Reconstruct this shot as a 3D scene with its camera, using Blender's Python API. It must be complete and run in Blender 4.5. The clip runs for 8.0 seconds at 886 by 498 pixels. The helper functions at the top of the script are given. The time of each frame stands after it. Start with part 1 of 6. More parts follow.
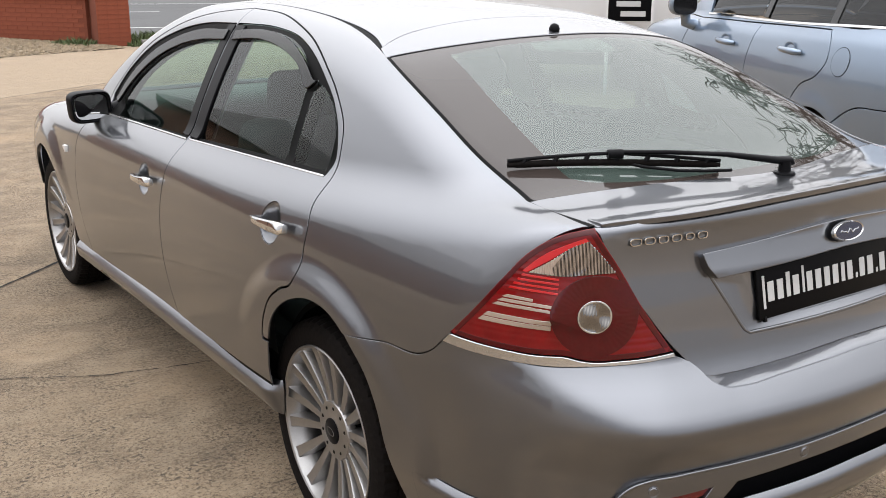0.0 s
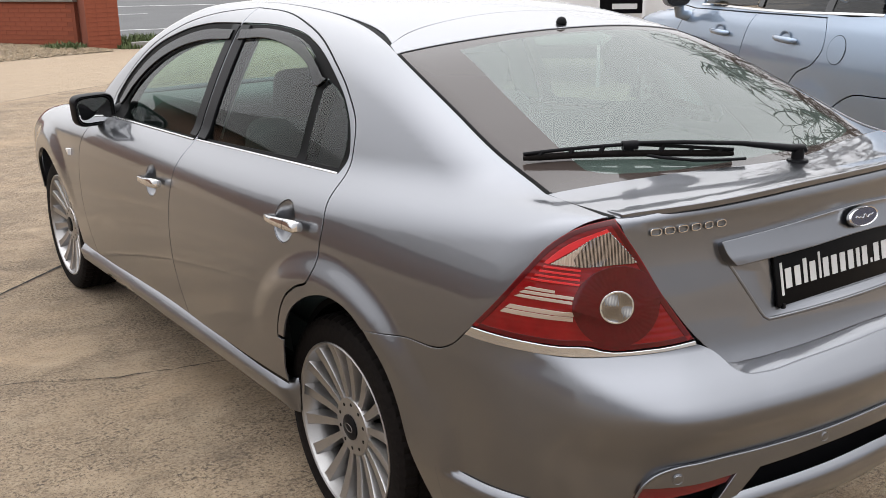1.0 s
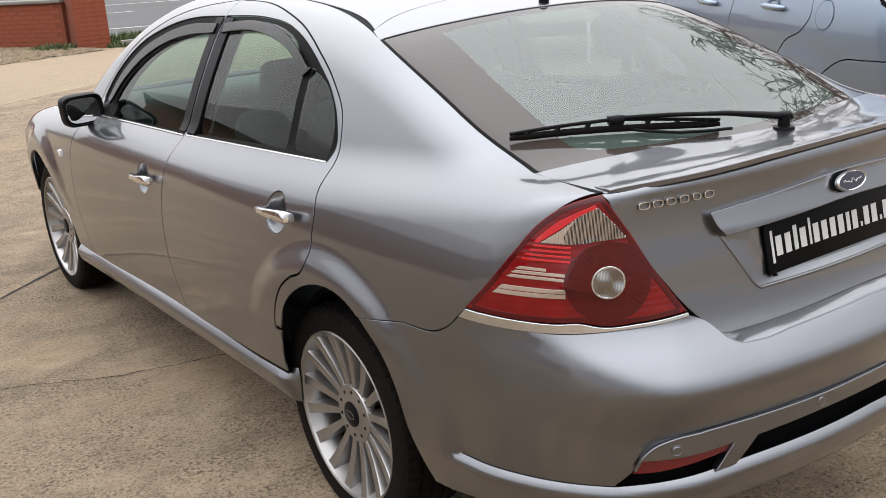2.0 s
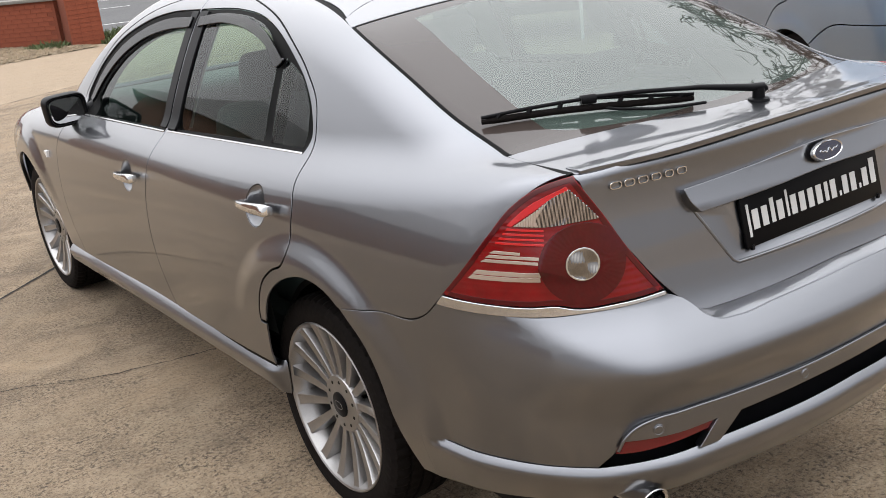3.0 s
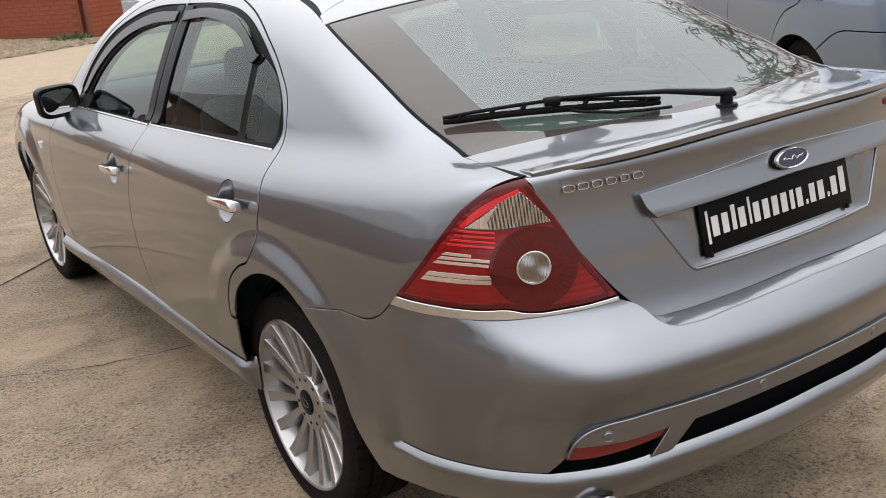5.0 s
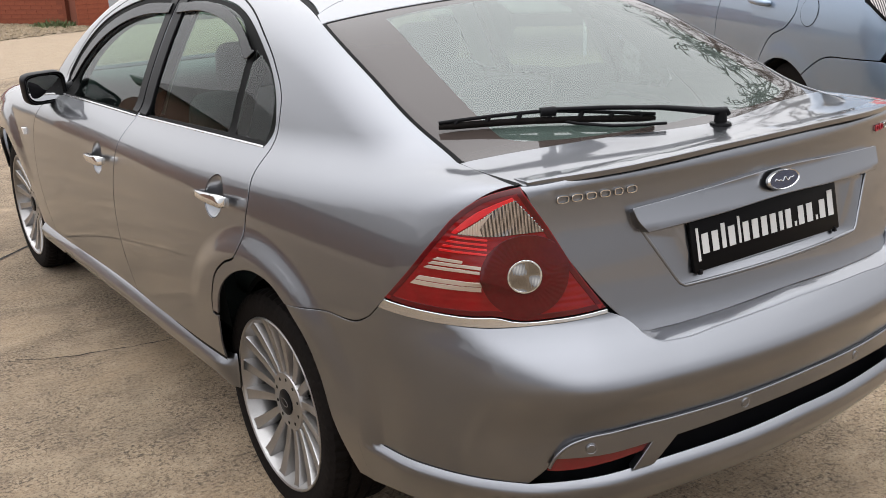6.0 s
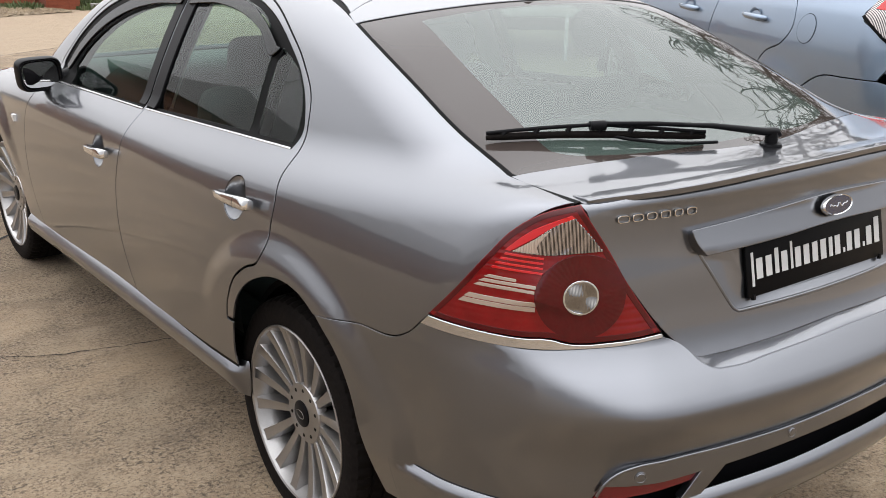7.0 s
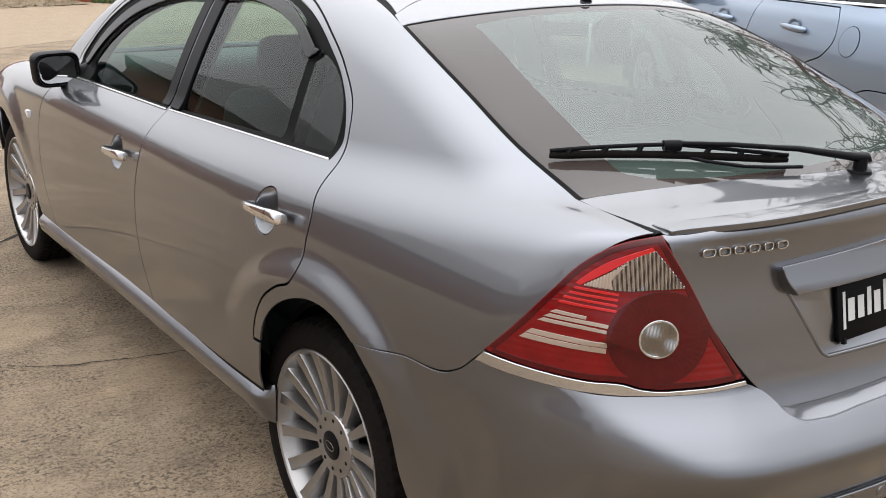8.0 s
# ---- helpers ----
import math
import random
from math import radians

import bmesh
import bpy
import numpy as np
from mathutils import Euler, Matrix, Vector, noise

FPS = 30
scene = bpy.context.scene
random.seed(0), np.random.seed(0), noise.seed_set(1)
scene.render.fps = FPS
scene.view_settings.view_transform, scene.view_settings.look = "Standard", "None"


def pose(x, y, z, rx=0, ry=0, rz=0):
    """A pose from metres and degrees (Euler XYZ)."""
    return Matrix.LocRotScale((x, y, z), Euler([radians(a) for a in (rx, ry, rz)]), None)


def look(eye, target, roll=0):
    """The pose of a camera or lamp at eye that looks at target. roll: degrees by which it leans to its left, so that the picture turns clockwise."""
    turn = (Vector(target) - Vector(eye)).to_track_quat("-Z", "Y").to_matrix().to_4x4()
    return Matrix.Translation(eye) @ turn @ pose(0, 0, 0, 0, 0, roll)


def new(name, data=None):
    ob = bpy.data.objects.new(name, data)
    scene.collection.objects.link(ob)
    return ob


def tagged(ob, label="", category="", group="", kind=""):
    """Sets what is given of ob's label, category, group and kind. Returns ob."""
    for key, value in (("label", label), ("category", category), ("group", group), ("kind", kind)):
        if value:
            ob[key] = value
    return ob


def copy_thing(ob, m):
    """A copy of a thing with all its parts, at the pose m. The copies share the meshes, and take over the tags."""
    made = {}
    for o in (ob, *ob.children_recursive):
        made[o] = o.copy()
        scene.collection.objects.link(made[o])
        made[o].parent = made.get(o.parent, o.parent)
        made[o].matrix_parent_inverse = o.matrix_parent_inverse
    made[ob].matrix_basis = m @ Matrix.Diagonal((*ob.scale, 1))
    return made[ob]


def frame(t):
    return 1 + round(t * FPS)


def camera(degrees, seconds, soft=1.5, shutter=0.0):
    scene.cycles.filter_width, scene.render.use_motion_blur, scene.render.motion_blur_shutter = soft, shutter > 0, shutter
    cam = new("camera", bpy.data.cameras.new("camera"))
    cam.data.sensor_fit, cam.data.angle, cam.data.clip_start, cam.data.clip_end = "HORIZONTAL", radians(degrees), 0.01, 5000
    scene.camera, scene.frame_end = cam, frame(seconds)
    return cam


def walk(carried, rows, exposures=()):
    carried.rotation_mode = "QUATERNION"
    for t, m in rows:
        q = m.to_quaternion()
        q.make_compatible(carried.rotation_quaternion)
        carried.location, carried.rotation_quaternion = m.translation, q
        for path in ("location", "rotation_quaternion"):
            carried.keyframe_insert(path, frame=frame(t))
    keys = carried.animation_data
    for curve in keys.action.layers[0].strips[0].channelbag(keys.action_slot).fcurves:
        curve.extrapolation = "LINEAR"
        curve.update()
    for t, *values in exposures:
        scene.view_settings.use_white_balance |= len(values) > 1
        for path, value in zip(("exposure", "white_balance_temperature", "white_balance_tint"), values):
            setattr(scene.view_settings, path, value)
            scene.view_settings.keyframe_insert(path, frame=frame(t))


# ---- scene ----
from mathutils.geometry import delaunay_2d_cdt

# The car's rear axle stands over the origin, nose towards +y.
cam = camera(47.2, 8.0, soft=0.75)
PATH = [
    (0, (-1.991, -2.29, 1.601), (-0.916, -0.701, 1.037), 0.1),
    (0.5, (-2.024, -2.269, 1.595), (-0.942, -0.684, 1.034), -0.2),
    (1, (-2.049, -2.266, 1.6), (-0.961, -0.687, 1.029), -1.0),
    (1.5, (-2.046, -2.273, 1.599), (-0.961, -0.697, 1.015), -2.3),
    (3, (-1.966, -2.314, 1.602), (-0.908, -0.74, 0.968), -6.3),
    (3.5, (-1.915, -2.336, 1.603), (-0.874, -0.755, 0.959), -7.1),
    (4, (-1.875, -2.362, 1.593), (-0.843, -0.773, 0.953), -7.1),
    (4.5, (-1.836, -2.386, 1.588), (-0.813, -0.79, 0.951), -6.5),
    (6, (-1.865, -2.363, 1.585), (-0.8, -0.789, 0.962), -2.3),
    (6.5, (-1.938, -2.278, 1.591), (-1.026, -1.013, 1.077), -0.6),
    (7, (-1.966, -2.177, 1.594), (-1.173, -1.111, 1.155), 0.5),
    (7.5, (-1.961, -2.075, 1.583), (-1.086, -0.905, 1.104), 1.5),
    (7.7, (-1.952, -2.014, 1.587), (-0.811, -0.496, 0.958), 1.6),
    (8, (-1.923, -1.949, 1.575), (-0.798, -0.418, 0.951), 2.0),
]
walk(cam, [(t, look(eye, target, roll)) for t, eye, target, roll in PATH], [(0, 0.79)])


# bright overcast daylight
world = bpy.data.worlds.new("sky")
scene.world = world
world.use_nodes = True
wn = world.node_tree
sky = wn.nodes.new("ShaderNodeTexSky")
sky.sky_type = "NISHITA"
sky.sun_disc = False
sky.sun_elevation = radians(58)
sky.sun_rotation = radians(-25)
sky.air_density, sky.dust_density, sky.ozone_density = 1.0, 3.0, 1.0
sat = wn.nodes.new("ShaderNodeHueSaturation")
sat.inputs["Saturation"].default_value = 0.25
wn.links.new(sky.outputs[0], sat.inputs["Color"])
cloud = wn.nodes.new("ShaderNodeMix")
cloud.data_type = "RGBA"
cloud.inputs["Factor"].default_value = 0.92
# an overcast sky is about three times as bright overhead as at the horizon
way = wn.nodes.new("ShaderNodeTexCoord")
part_z = wn.nodes.new("ShaderNodeSeparateXYZ")
wn.links.new(way.outputs["Generated"], part_z.inputs[0])
rise = wn.nodes.new("ShaderNodeMapRange")
rise.inputs[1].default_value, rise.inputs[2].default_value = 0.0, 1.0
wn.links.new(part_z.outputs["Z"], rise.inputs[0])
veil = wn.nodes.new("ShaderNodeMix")
veil.data_type = "RGBA"
veil.inputs["A"].default_value = (2.9, 2.9, 3.05, 1)
veil.inputs["B"].default_value = (17.0, 17.2, 17.8, 1)
bow = wn.nodes.new("ShaderNodeMath")
bow.operation = "POWER"
bow.inputs[1].default_value = 1.6
wn.links.new(rise.outputs[0], bow.inputs[0])
wn.links.new(bow.outputs[0], veil.inputs["Factor"])
wn.links.new(veil.outputs["Result"], cloud.inputs["B"])
wn.links.new(sat.outputs[0], cloud.inputs["A"])
wn.links.new(cloud.outputs["Result"], wn.nodes["Background"].inputs["Color"])
wn.nodes["Background"].inputs["Strength"].default_value = 0.15
lamp = bpy.data.lights.new("sun", "SUN")
lamp.energy, lamp.angle, lamp.color = 0.6, radians(165), (1.0, 0.97, 0.93)
sun = new("sun", lamp)
sun.matrix_world = look((-5.3, 11.3, 20), (0, 0, 0))


def material(name, color, rough=0.5, metal=0.0, grain=0.0, scale=40.0, bump=0.0, stain=0.0, stain_scale=2.0, coat=0.0, **more):
    """A surface with grain and stains at two scales, in object metres."""
    mat = bpy.data.materials.new(name)
    mat.use_nodes = True
    nt = mat.node_tree
    p = nt.nodes["Principled BSDF"]
    p.inputs["Base Color"].default_value = (*color, 1)
    p.inputs["Roughness"].default_value = rough
    p.inputs["Metallic"].default_value = metal
    p.inputs["Coat Weight"].default_value = coat
    p.inputs["Coat Roughness"].default_value = 0.03
    for key, value in more.items():
        p.inputs[key].default_value = value
    pos = nt.nodes.new("ShaderNodeTexCoord").outputs["Object"]
    if grain or bump:
        n = nt.nodes.new("ShaderNodeTexNoise")
        n.inputs["Scale"].default_value = scale
        n.inputs["Detail"].default_value = 6
        nt.links.new(pos, n.inputs["Vector"])
    last = None
    for amount, sc in ((grain, scale), (stain, stain_scale)):
        if not amount:
            continue
        n2 = nt.nodes.new("ShaderNodeTexNoise")
        n2.inputs["Scale"].default_value = sc
        n2.inputs["Detail"].default_value = 5
        nt.links.new(pos, n2.inputs["Vector"])
        ramp = nt.nodes.new("ShaderNodeMapRange")
        ramp.inputs[1].default_value, ramp.inputs[2].default_value = 0.3, 0.7
        ramp.inputs[3].default_value, ramp.inputs[4].default_value = 1 - amount, 1 + amount
        nt.links.new(n2.outputs[0], ramp.inputs[0])
        mix = nt.nodes.new("ShaderNodeMix")
        mix.data_type, mix.blend_type = "RGBA", "MULTIPLY"
        mix.inputs["Factor"].default_value = 1
        if last is None:
            mix.inputs["A"].default_value = (*color, 1)
        else:
            nt.links.new(last, mix.inputs["A"])
        nt.links.new(ramp.outputs[0], mix.inputs["B"])
        last = mix.outputs["Result"]
    if last is not None:
        nt.links.new(last, p.inputs["Base Color"])
    if bump:
        b = nt.nodes.new("ShaderNodeBump")
        b.inputs["Strength"].default_value = bump
        b.inputs["Distance"].default_value = 0.01
        nt.links.new(n.outputs[0], b.inputs["Height"])
        nt.links.new(b.outputs[0], p.inputs["Normal"])
    return mat


SILVER = material("silver_paint", (0.132, 0.137, 0.152), 0.31, 1.0, grain=0.05, scale=900, stain=0.02, stain_scale=3, coat=1.0, **{"Coat IOR": 1.6})
SILVER_BLUE = material("pale_blue_paint", (0.165, 0.215, 0.285), 0.36, 0.75, grain=0.04, scale=900, stain=0.03, coat=1.0)
WHITE_PAINT = material("white_paint", (0.593, 0.593, 0.6), 0.3, 0.0, stain=0.04, coat=0.6)
BLACK_TRIM = material("black_trim", (0.00474, 0.00474, 0.00553), 0.35, 0, grain=0.2, scale=300, **{"Specular IOR Level": 0.07})
GLOSS_BLACK = material("gloss_black", (0.0079, 0.0079, 0.00869), 0.12, 0)
# rubber of the seals, and the black that stands in for shade in gaps
SEAL_AND_GAP = material("rubber_and_gap_shade", (0.003, 0.003, 0.003), 0.55, 0, grain=0.2, scale=200, **{"Specular IOR Level": 0.05})
RUBBER = material("tyre_rubber", (0.00632, 0.00513, 0.00474), 0.8, 0, grain=0.25, scale=90, bump=0.1, stain=0.15, stain_scale=9, **{"Specular IOR Level": 0.06})
ALLOY = material("silver_alloy", (0.285, 0.276, 0.272), 0.33, 0.9, grain=0.05, scale=400, stain=0.06, stain_scale=18, coat=0.5)
BRAKE = material("brake_iron", (0.126, 0.118, 0.111), 0.5, 0.8, grain=0.2, scale=60)
CHROME = material("chrome", (0.616, 0.616, 0.616), 0.07, 1.0)
DARK_CHROME = material("smoked_chrome", (0.49, 0.482, 0.474), 0.06, 1.0)
SATIN_CHROME = material("satin_chrome", (0.521, 0.521, 0.521), 0.20, 1.0)
LAMP_RED = material("red_lens", (0.122, 0.00237, 0.00316), 0.10, 0, stain=0.15, stain_scale=25, coat=0.35, **{"Specular IOR Level": 0.2})
LAMP_DARK = material("dark_red_lens", (0.05, 0.00158, 0.00237), 0.10, 0, stain=0.15, stain_scale=45, coat=0.3, **{"Specular IOR Level": 0.2})
LAMP_BRIGHT = material("bright_red_lens", (0.379, 0.00632, 0.00711), 0.10, 0, coat=0.5, **{"Specular IOR Level": 0.3})
LAMP_CLEAR = material("clear_lens", (0.40, 0.37, 0.36), 0.07, 0.9, coat=0.4)
LAMP_GREY = material("grey_clear_lens", (0.21, 0.20, 0.19), 0.08, 0.95, coat=0.4)


def ribbed(mat, dark, period):
    """Puts the shade between a moulded lens's upright prisms into its colour."""
    nt = mat.node_tree
    p = nt.nodes["Principled BSDF"]
    wave = nt.nodes.new("ShaderNodeTexWave")
    wave.bands_direction = "X"
    wave.inputs["Scale"].default_value = 0.314 / period
    wave.inputs["Distortion"].default_value = 0.4
    nt.links.new(nt.nodes.new("ShaderNodeTexCoord").outputs["Object"], wave.inputs["Vector"])
    mix = nt.nodes.new("ShaderNodeMix")
    mix.data_type = "RGBA"
    mix.inputs["A"].default_value = (*dark, 1)
    mix.inputs["B"].default_value = p.inputs["Base Color"].default_value
    nt.links.new(wave.outputs["Fac"], mix.inputs["Factor"])
    nt.links.new(mix.outputs["Result"], p.inputs["Base Color"])


ribbed(LAMP_CLEAR, (0.05, 0.045, 0.045), 0.0056)
LAMP_PALE = material("pale_lens", (0.335, 0.262, 0.215), 0.25, 0.35, coat=1.0)
REFLECTOR = material("reflector_red", (0.098, 0.00316, 0.00474), 0.2, 0, grain=0.15, scale=500, coat=0.2)
INNER = material("dark_cavity", (0.00474, 0.00474, 0.00474), 0.9, **{"Specular IOR Level": 0.15})
TRIM_GREY = material("grey_trim", (0.0332, 0.0355, 0.0355), 0.7, grain=0.15, scale=200)
SHELF = material("pale_shelf_cloth", (0.17, 0.18, 0.173), 0.95, grain=0.05, scale=250)
CLOTH = material("grey_cloth", (0.0316, 0.0332, 0.0348), 0.9, grain=0.2, scale=300, bump=0.2)
HEADLINING = material("pale_headlining", (0.395, 0.403, 0.387), 0.9, grain=0.06, scale=300)
BLUE_OVAL = material("blue_enamel", (0.00474, 0.0079, 0.0277), 0.2, 0, coat=0.5)
PLATE_BLACK = material("black_plate", (0.0025, 0.0025, 0.003), 0.4, grain=0.1, scale=60, **{"Specular IOR Level": 0.06})
INK_WHITE = material("white_lettering", (0.42, 0.42, 0.42), 0.5)
INK_RED = material("red_lettering", (0.242, 0.00553, 0.0158), 0.3)


def glass(name, tint, rough=0.0, ior=1.55):
    """A thin tinted pane: clear through, mirror gloss by angle."""
    mat = bpy.data.materials.new(name)
    mat.use_nodes = True
    nt = mat.node_tree
    nt.nodes.remove(nt.nodes["Principled BSDF"])
    tr = nt.nodes.new("ShaderNodeBsdfTransparent")
    tr.inputs[0].default_value = (*tint, 1)
    gl = nt.nodes.new("ShaderNodeBsdfGlossy")
    gl.inputs["Roughness"].default_value = rough
    # a thin pane mirrors alike from both sides
    f0 = ((ior - 1) / (ior + 1)) ** 2
    edge = nt.nodes.new("ShaderNodeLayerWeight")
    edge.inputs["Blend"].default_value = 0.5
    steep = nt.nodes.new("ShaderNodeMath")
    steep.operation = "POWER"
    steep.inputs[1].default_value = 5.0
    nt.links.new(edge.outputs["Facing"], steep.inputs[0])
    fr = nt.nodes.new("ShaderNodeMath")
    fr.operation = "MULTIPLY_ADD"
    fr.inputs[1].default_value, fr.inputs[2].default_value = 1 - f0, f0
    nt.links.new(steep.outputs[0], fr.inputs[0])
    mix = nt.nodes.new("ShaderNodeMixShader")
    nt.links.new(fr.outputs[0], mix.inputs[0])
    nt.links.new(tr.outputs[0], mix.inputs[1])
    nt.links.new(gl.outputs[0], mix.inputs[2])
    nt.links.new(mix.outputs[0], nt.nodes["Material Output"].inputs[0])
    return mat


GLASS = glass("green_tinted_glass", (0.56, 0.72, 0.66))
GLASS_REAR = glass("heated_rear_glass", (0.22, 0.27, 0.255), 0.0, ior=1.95)


def pale_film(mat, color, amount):
    """A pale diffuse film, in place of light seen through a pane."""
    nt = mat.node_tree
    film = nt.nodes.new("ShaderNodeBsdfDiffuse")
    film.inputs[0].default_value = (*color, 1)
    mix = nt.nodes.new("ShaderNodeMixShader")
    mix.inputs[0].default_value = amount
    out = nt.nodes["Material Output"].inputs[0]
    nt.links.new(out.links[0].from_socket, mix.inputs[1])
    nt.links.new(film.outputs[0], mix.inputs[2])
    nt.links.new(mix.outputs[0], out)


pale_film(GLASS_REAR, (0.45, 0.58, 0.51), 0.065)
BORDER = material("ceramic_border", (0.034, 0.027, 0.024), 0.04, 0, **{"Specular IOR Level": 0.32})
SMOKE = glass("smoked_acrylic", (0.10, 0.10, 0.105), 0.05)
DARK_GLASS = glass("privacy_glass", (0.12, 0.13, 0.14))


# ---- building tools ----
def part(name, bm, mat, parent=None, label="", smooth=None):
    """Links a bmesh as one mesh object under a thing or a part."""
    me = bpy.data.meshes.new(name)
    bm.to_mesh(me)
    bm.free()
    me.materials.append(mat)
    if smooth is not None:
        me.shade_smooth()
        if smooth < 180:
            me.set_sharp_from_angle(angle=radians(smooth))
    ob = new(name, me)
    ob.parent = parent
    return tagged(ob, label)


def thing(name, label, category, group="", kind="", m=None):
    ob = new(name)
    ob.empty_display_size = 0.2
    if m is not None:
        ob.matrix_basis = m
    return tagged(ob, label, category, group, kind)


def box(lo, hi, bevel=0.0, segments=2):
    bm = bmesh.new()
    bmesh.ops.create_cube(bm, size=1)
    size = [b - a for a, b in zip(lo, hi)]
    mid = [(a + b) / 2 for a, b in zip(lo, hi)]
    for v in bm.verts:
        v.co = Vector([c * s + o for c, s, o in zip(v.co, size, mid)])
    if bevel:
        bmesh.ops.bevel(bm, geom=bm.edges[:], offset=bevel, segments=segments, profile=0.5, affect="EDGES")
    return bm


def grid_mesh(rows, close_u=False, close_v=False):
    """A sheet from rows of points."""
    bm = bmesh.new()
    vs = [[bm.verts.new(p) for p in row] for row in rows]
    nu, nv = len(vs), len(vs[0])
    for i in range(nu if close_u else nu - 1):
        for j in range(nv if close_v else nv - 1):
            bm.faces.new((vs[i][j], vs[(i + 1) % nu][j], vs[(i + 1) % nu][(j + 1) % nv], vs[i][(j + 1) % nv]))
    return bm


def lathe(profile, axis_point, n=64, flip=False):
    """Turns (offset along x, radius) pairs round an axis along x."""
    rows = []
    for k in range(n):
        a = 2 * math.pi * k / n
        rows.append([(axis_point[0] + o, axis_point[1] + r * math.cos(a), axis_point[2] + r * math.sin(a)) for o, r in profile])
    bm = grid_mesh(rows, close_u=True)
    bmesh.ops.recalc_face_normals(bm, faces=bm.faces)
    return bm


def tube(points, radius, n=10, squash=1.0, up=(0, 0, 1)):
    """A rod along points with a round or flattened section and closed ends."""
    pts = [Vector(p) for p in points]
    radii = radius if isinstance(radius, (list, tuple)) else [radius] * len(pts)
    rows = []
    for i, p in enumerate(pts):
        d = (pts[min(i + 1, len(pts) - 1)] - pts[max(i - 1, 0)]).normalized()
        s = d.cross(Vector(up)).normalized()
        u = s.cross(d)
        rows.append([p + (s * math.cos(a) + u * math.sin(a) * squash) * radii[i] for a in (2 * math.pi * k / n for k in range(n))])
    bm = grid_mesh(rows, close_v=True)
    bm.faces.new([v for v in list(bm.verts)[:n]][::-1])
    bm.faces.new([v for v in list(bm.verts)[-n:]])
    bmesh.ops.recalc_face_normals(bm, faces=bm.faces)
    return bm


def pch(x, xs, ys):
    """A smooth curve through (xs, ys), straight beyond its ends."""
    xs, ys, x = np.asarray(xs, float), np.asarray(ys, float), np.asarray(x, float)
    h = np.diff(xs)
    d = np.diff(ys) / h
    m = np.empty(len(xs))
    m[0], m[-1] = d[0], d[-1]
    m[1:-1] = (d[:-1] * h[1:] + d[1:] * h[:-1]) / (h[1:] + h[:-1])
    i = np.clip(np.searchsorted(xs, x) - 1, 0, len(h) - 1)
    t = (x - xs[i]) / h[i]
    c = np.clip(t, 0, 1)
    a = ys[i] + m[i] * h[i] * c * (1 - c) ** 2 + (3 * c ** 2 - 2 * c ** 3) * (ys[i + 1] - ys[i]) - m[i + 1] * h[i] * c ** 2 * (1 - c)
    return a + np.where(t < 0, t * h[i] * m[i], 0) + np.where(t > 1, (t - 1) * h[i] * m[i + 1], 0)


def rounded(a, b, r):
    """Where two solids meet, with an edge of radius r."""
    u, v = np.maximum(a + r, 0), np.maximum(b + r, 0)
    return np.sqrt(u * u + v * v + 1e-12) - r + np.minimum(np.maximum(a + r, b + r), 0)


def blended(a, b, k):
    """Two solids joined with a hollow fillet of size k."""
    h = np.clip(0.5 + 0.5 * (b - a) / k, 0, 1)
    return b + (a - b) * h - k * h * (1 - h)


def cast(o, d, field, far, n=140):
    """Where rays first enter the solid field < 0."""
    t = np.linspace(0, far, n)
    p = o[:, None] + d[:, None] * t[None, :, None]
    inside = field(p[..., 0], p[..., 1], p[..., 2]) < 0
    k = np.where(inside.any(1), inside.argmax(1), n - 1)
    a, b = t[np.maximum(k - 1, 0)], t[k]
    for _ in range(26):
        mid = (a + b) / 2
        q = o + d * mid[:, None]
        s = field(q[:, 0], q[:, 1], q[:, 2]) < 0
        b, a = np.where(s, mid, b), np.where(s, a, mid)
    return o + d * a[:, None]


def slope(p, field, e=0.002):
    g = np.stack([field(*(p + np.eye(3)[k] * e).T) - field(*(p - np.eye(3)[k] * e).T) for k in range(3)], 1)
    return g / np.maximum(np.linalg.norm(g, axis=1, keepdims=True), 1e-9)


R_CYL = 0.85


def rays(way, ab):
    """Rays of a projection: round the length axis, round the tail, from behind, from above, from the side, from the front."""
    a, b = ab[:, 0], ab[:, 1]
    z, one = np.zeros(len(a)), np.ones(len(a))
    if way == "round":
        f = b / R_CYL
        d = np.stack([np.cos(f), z, -np.sin(f)], 1)
        return np.stack([z, a, z + 0.75], 1) - d * 2, d, 2.0
    if way == "tail":
        f = a / R_CYL
        d = np.stack([-np.cos(f), -np.sin(f), z], 1)
        return np.stack([z, z - 0.35, b], 1) - d * 2, d, 2.0
    if way == "rear":
        return np.stack([a, z - 2.0, b], 1), np.stack([z, one, z], 1), 3.0
    if way == "front":
        return np.stack([a, z + 5.0, b], 1), np.stack([z, -one, z], 1), 4.0
    if way == "top":
        return np.stack([a, b, z + 2.2], 1), np.stack([z, z, -one], 1), 2.0
    return np.stack([z - 2, a, b], 1), np.stack([one, z, z], 1), 2.0


def flat(way, p, field):
    """Plan coordinates of a control point in a projection. Pairs are (y, z) on the car's side for "round"."""
    if way == "round":
        if len(p) == 2:
            p = cast(np.array([[-2.0, p[0], p[1]]]), np.array([[1.0, 0, 0]]), field, 2.0)[0]
        return (p[1], math.atan2(p[2] - 0.75, -p[0]) * R_CYL)
    if way == "tail":
        return (radians(p[0]) * R_CYL, p[1])
    return (p[0], p[1])


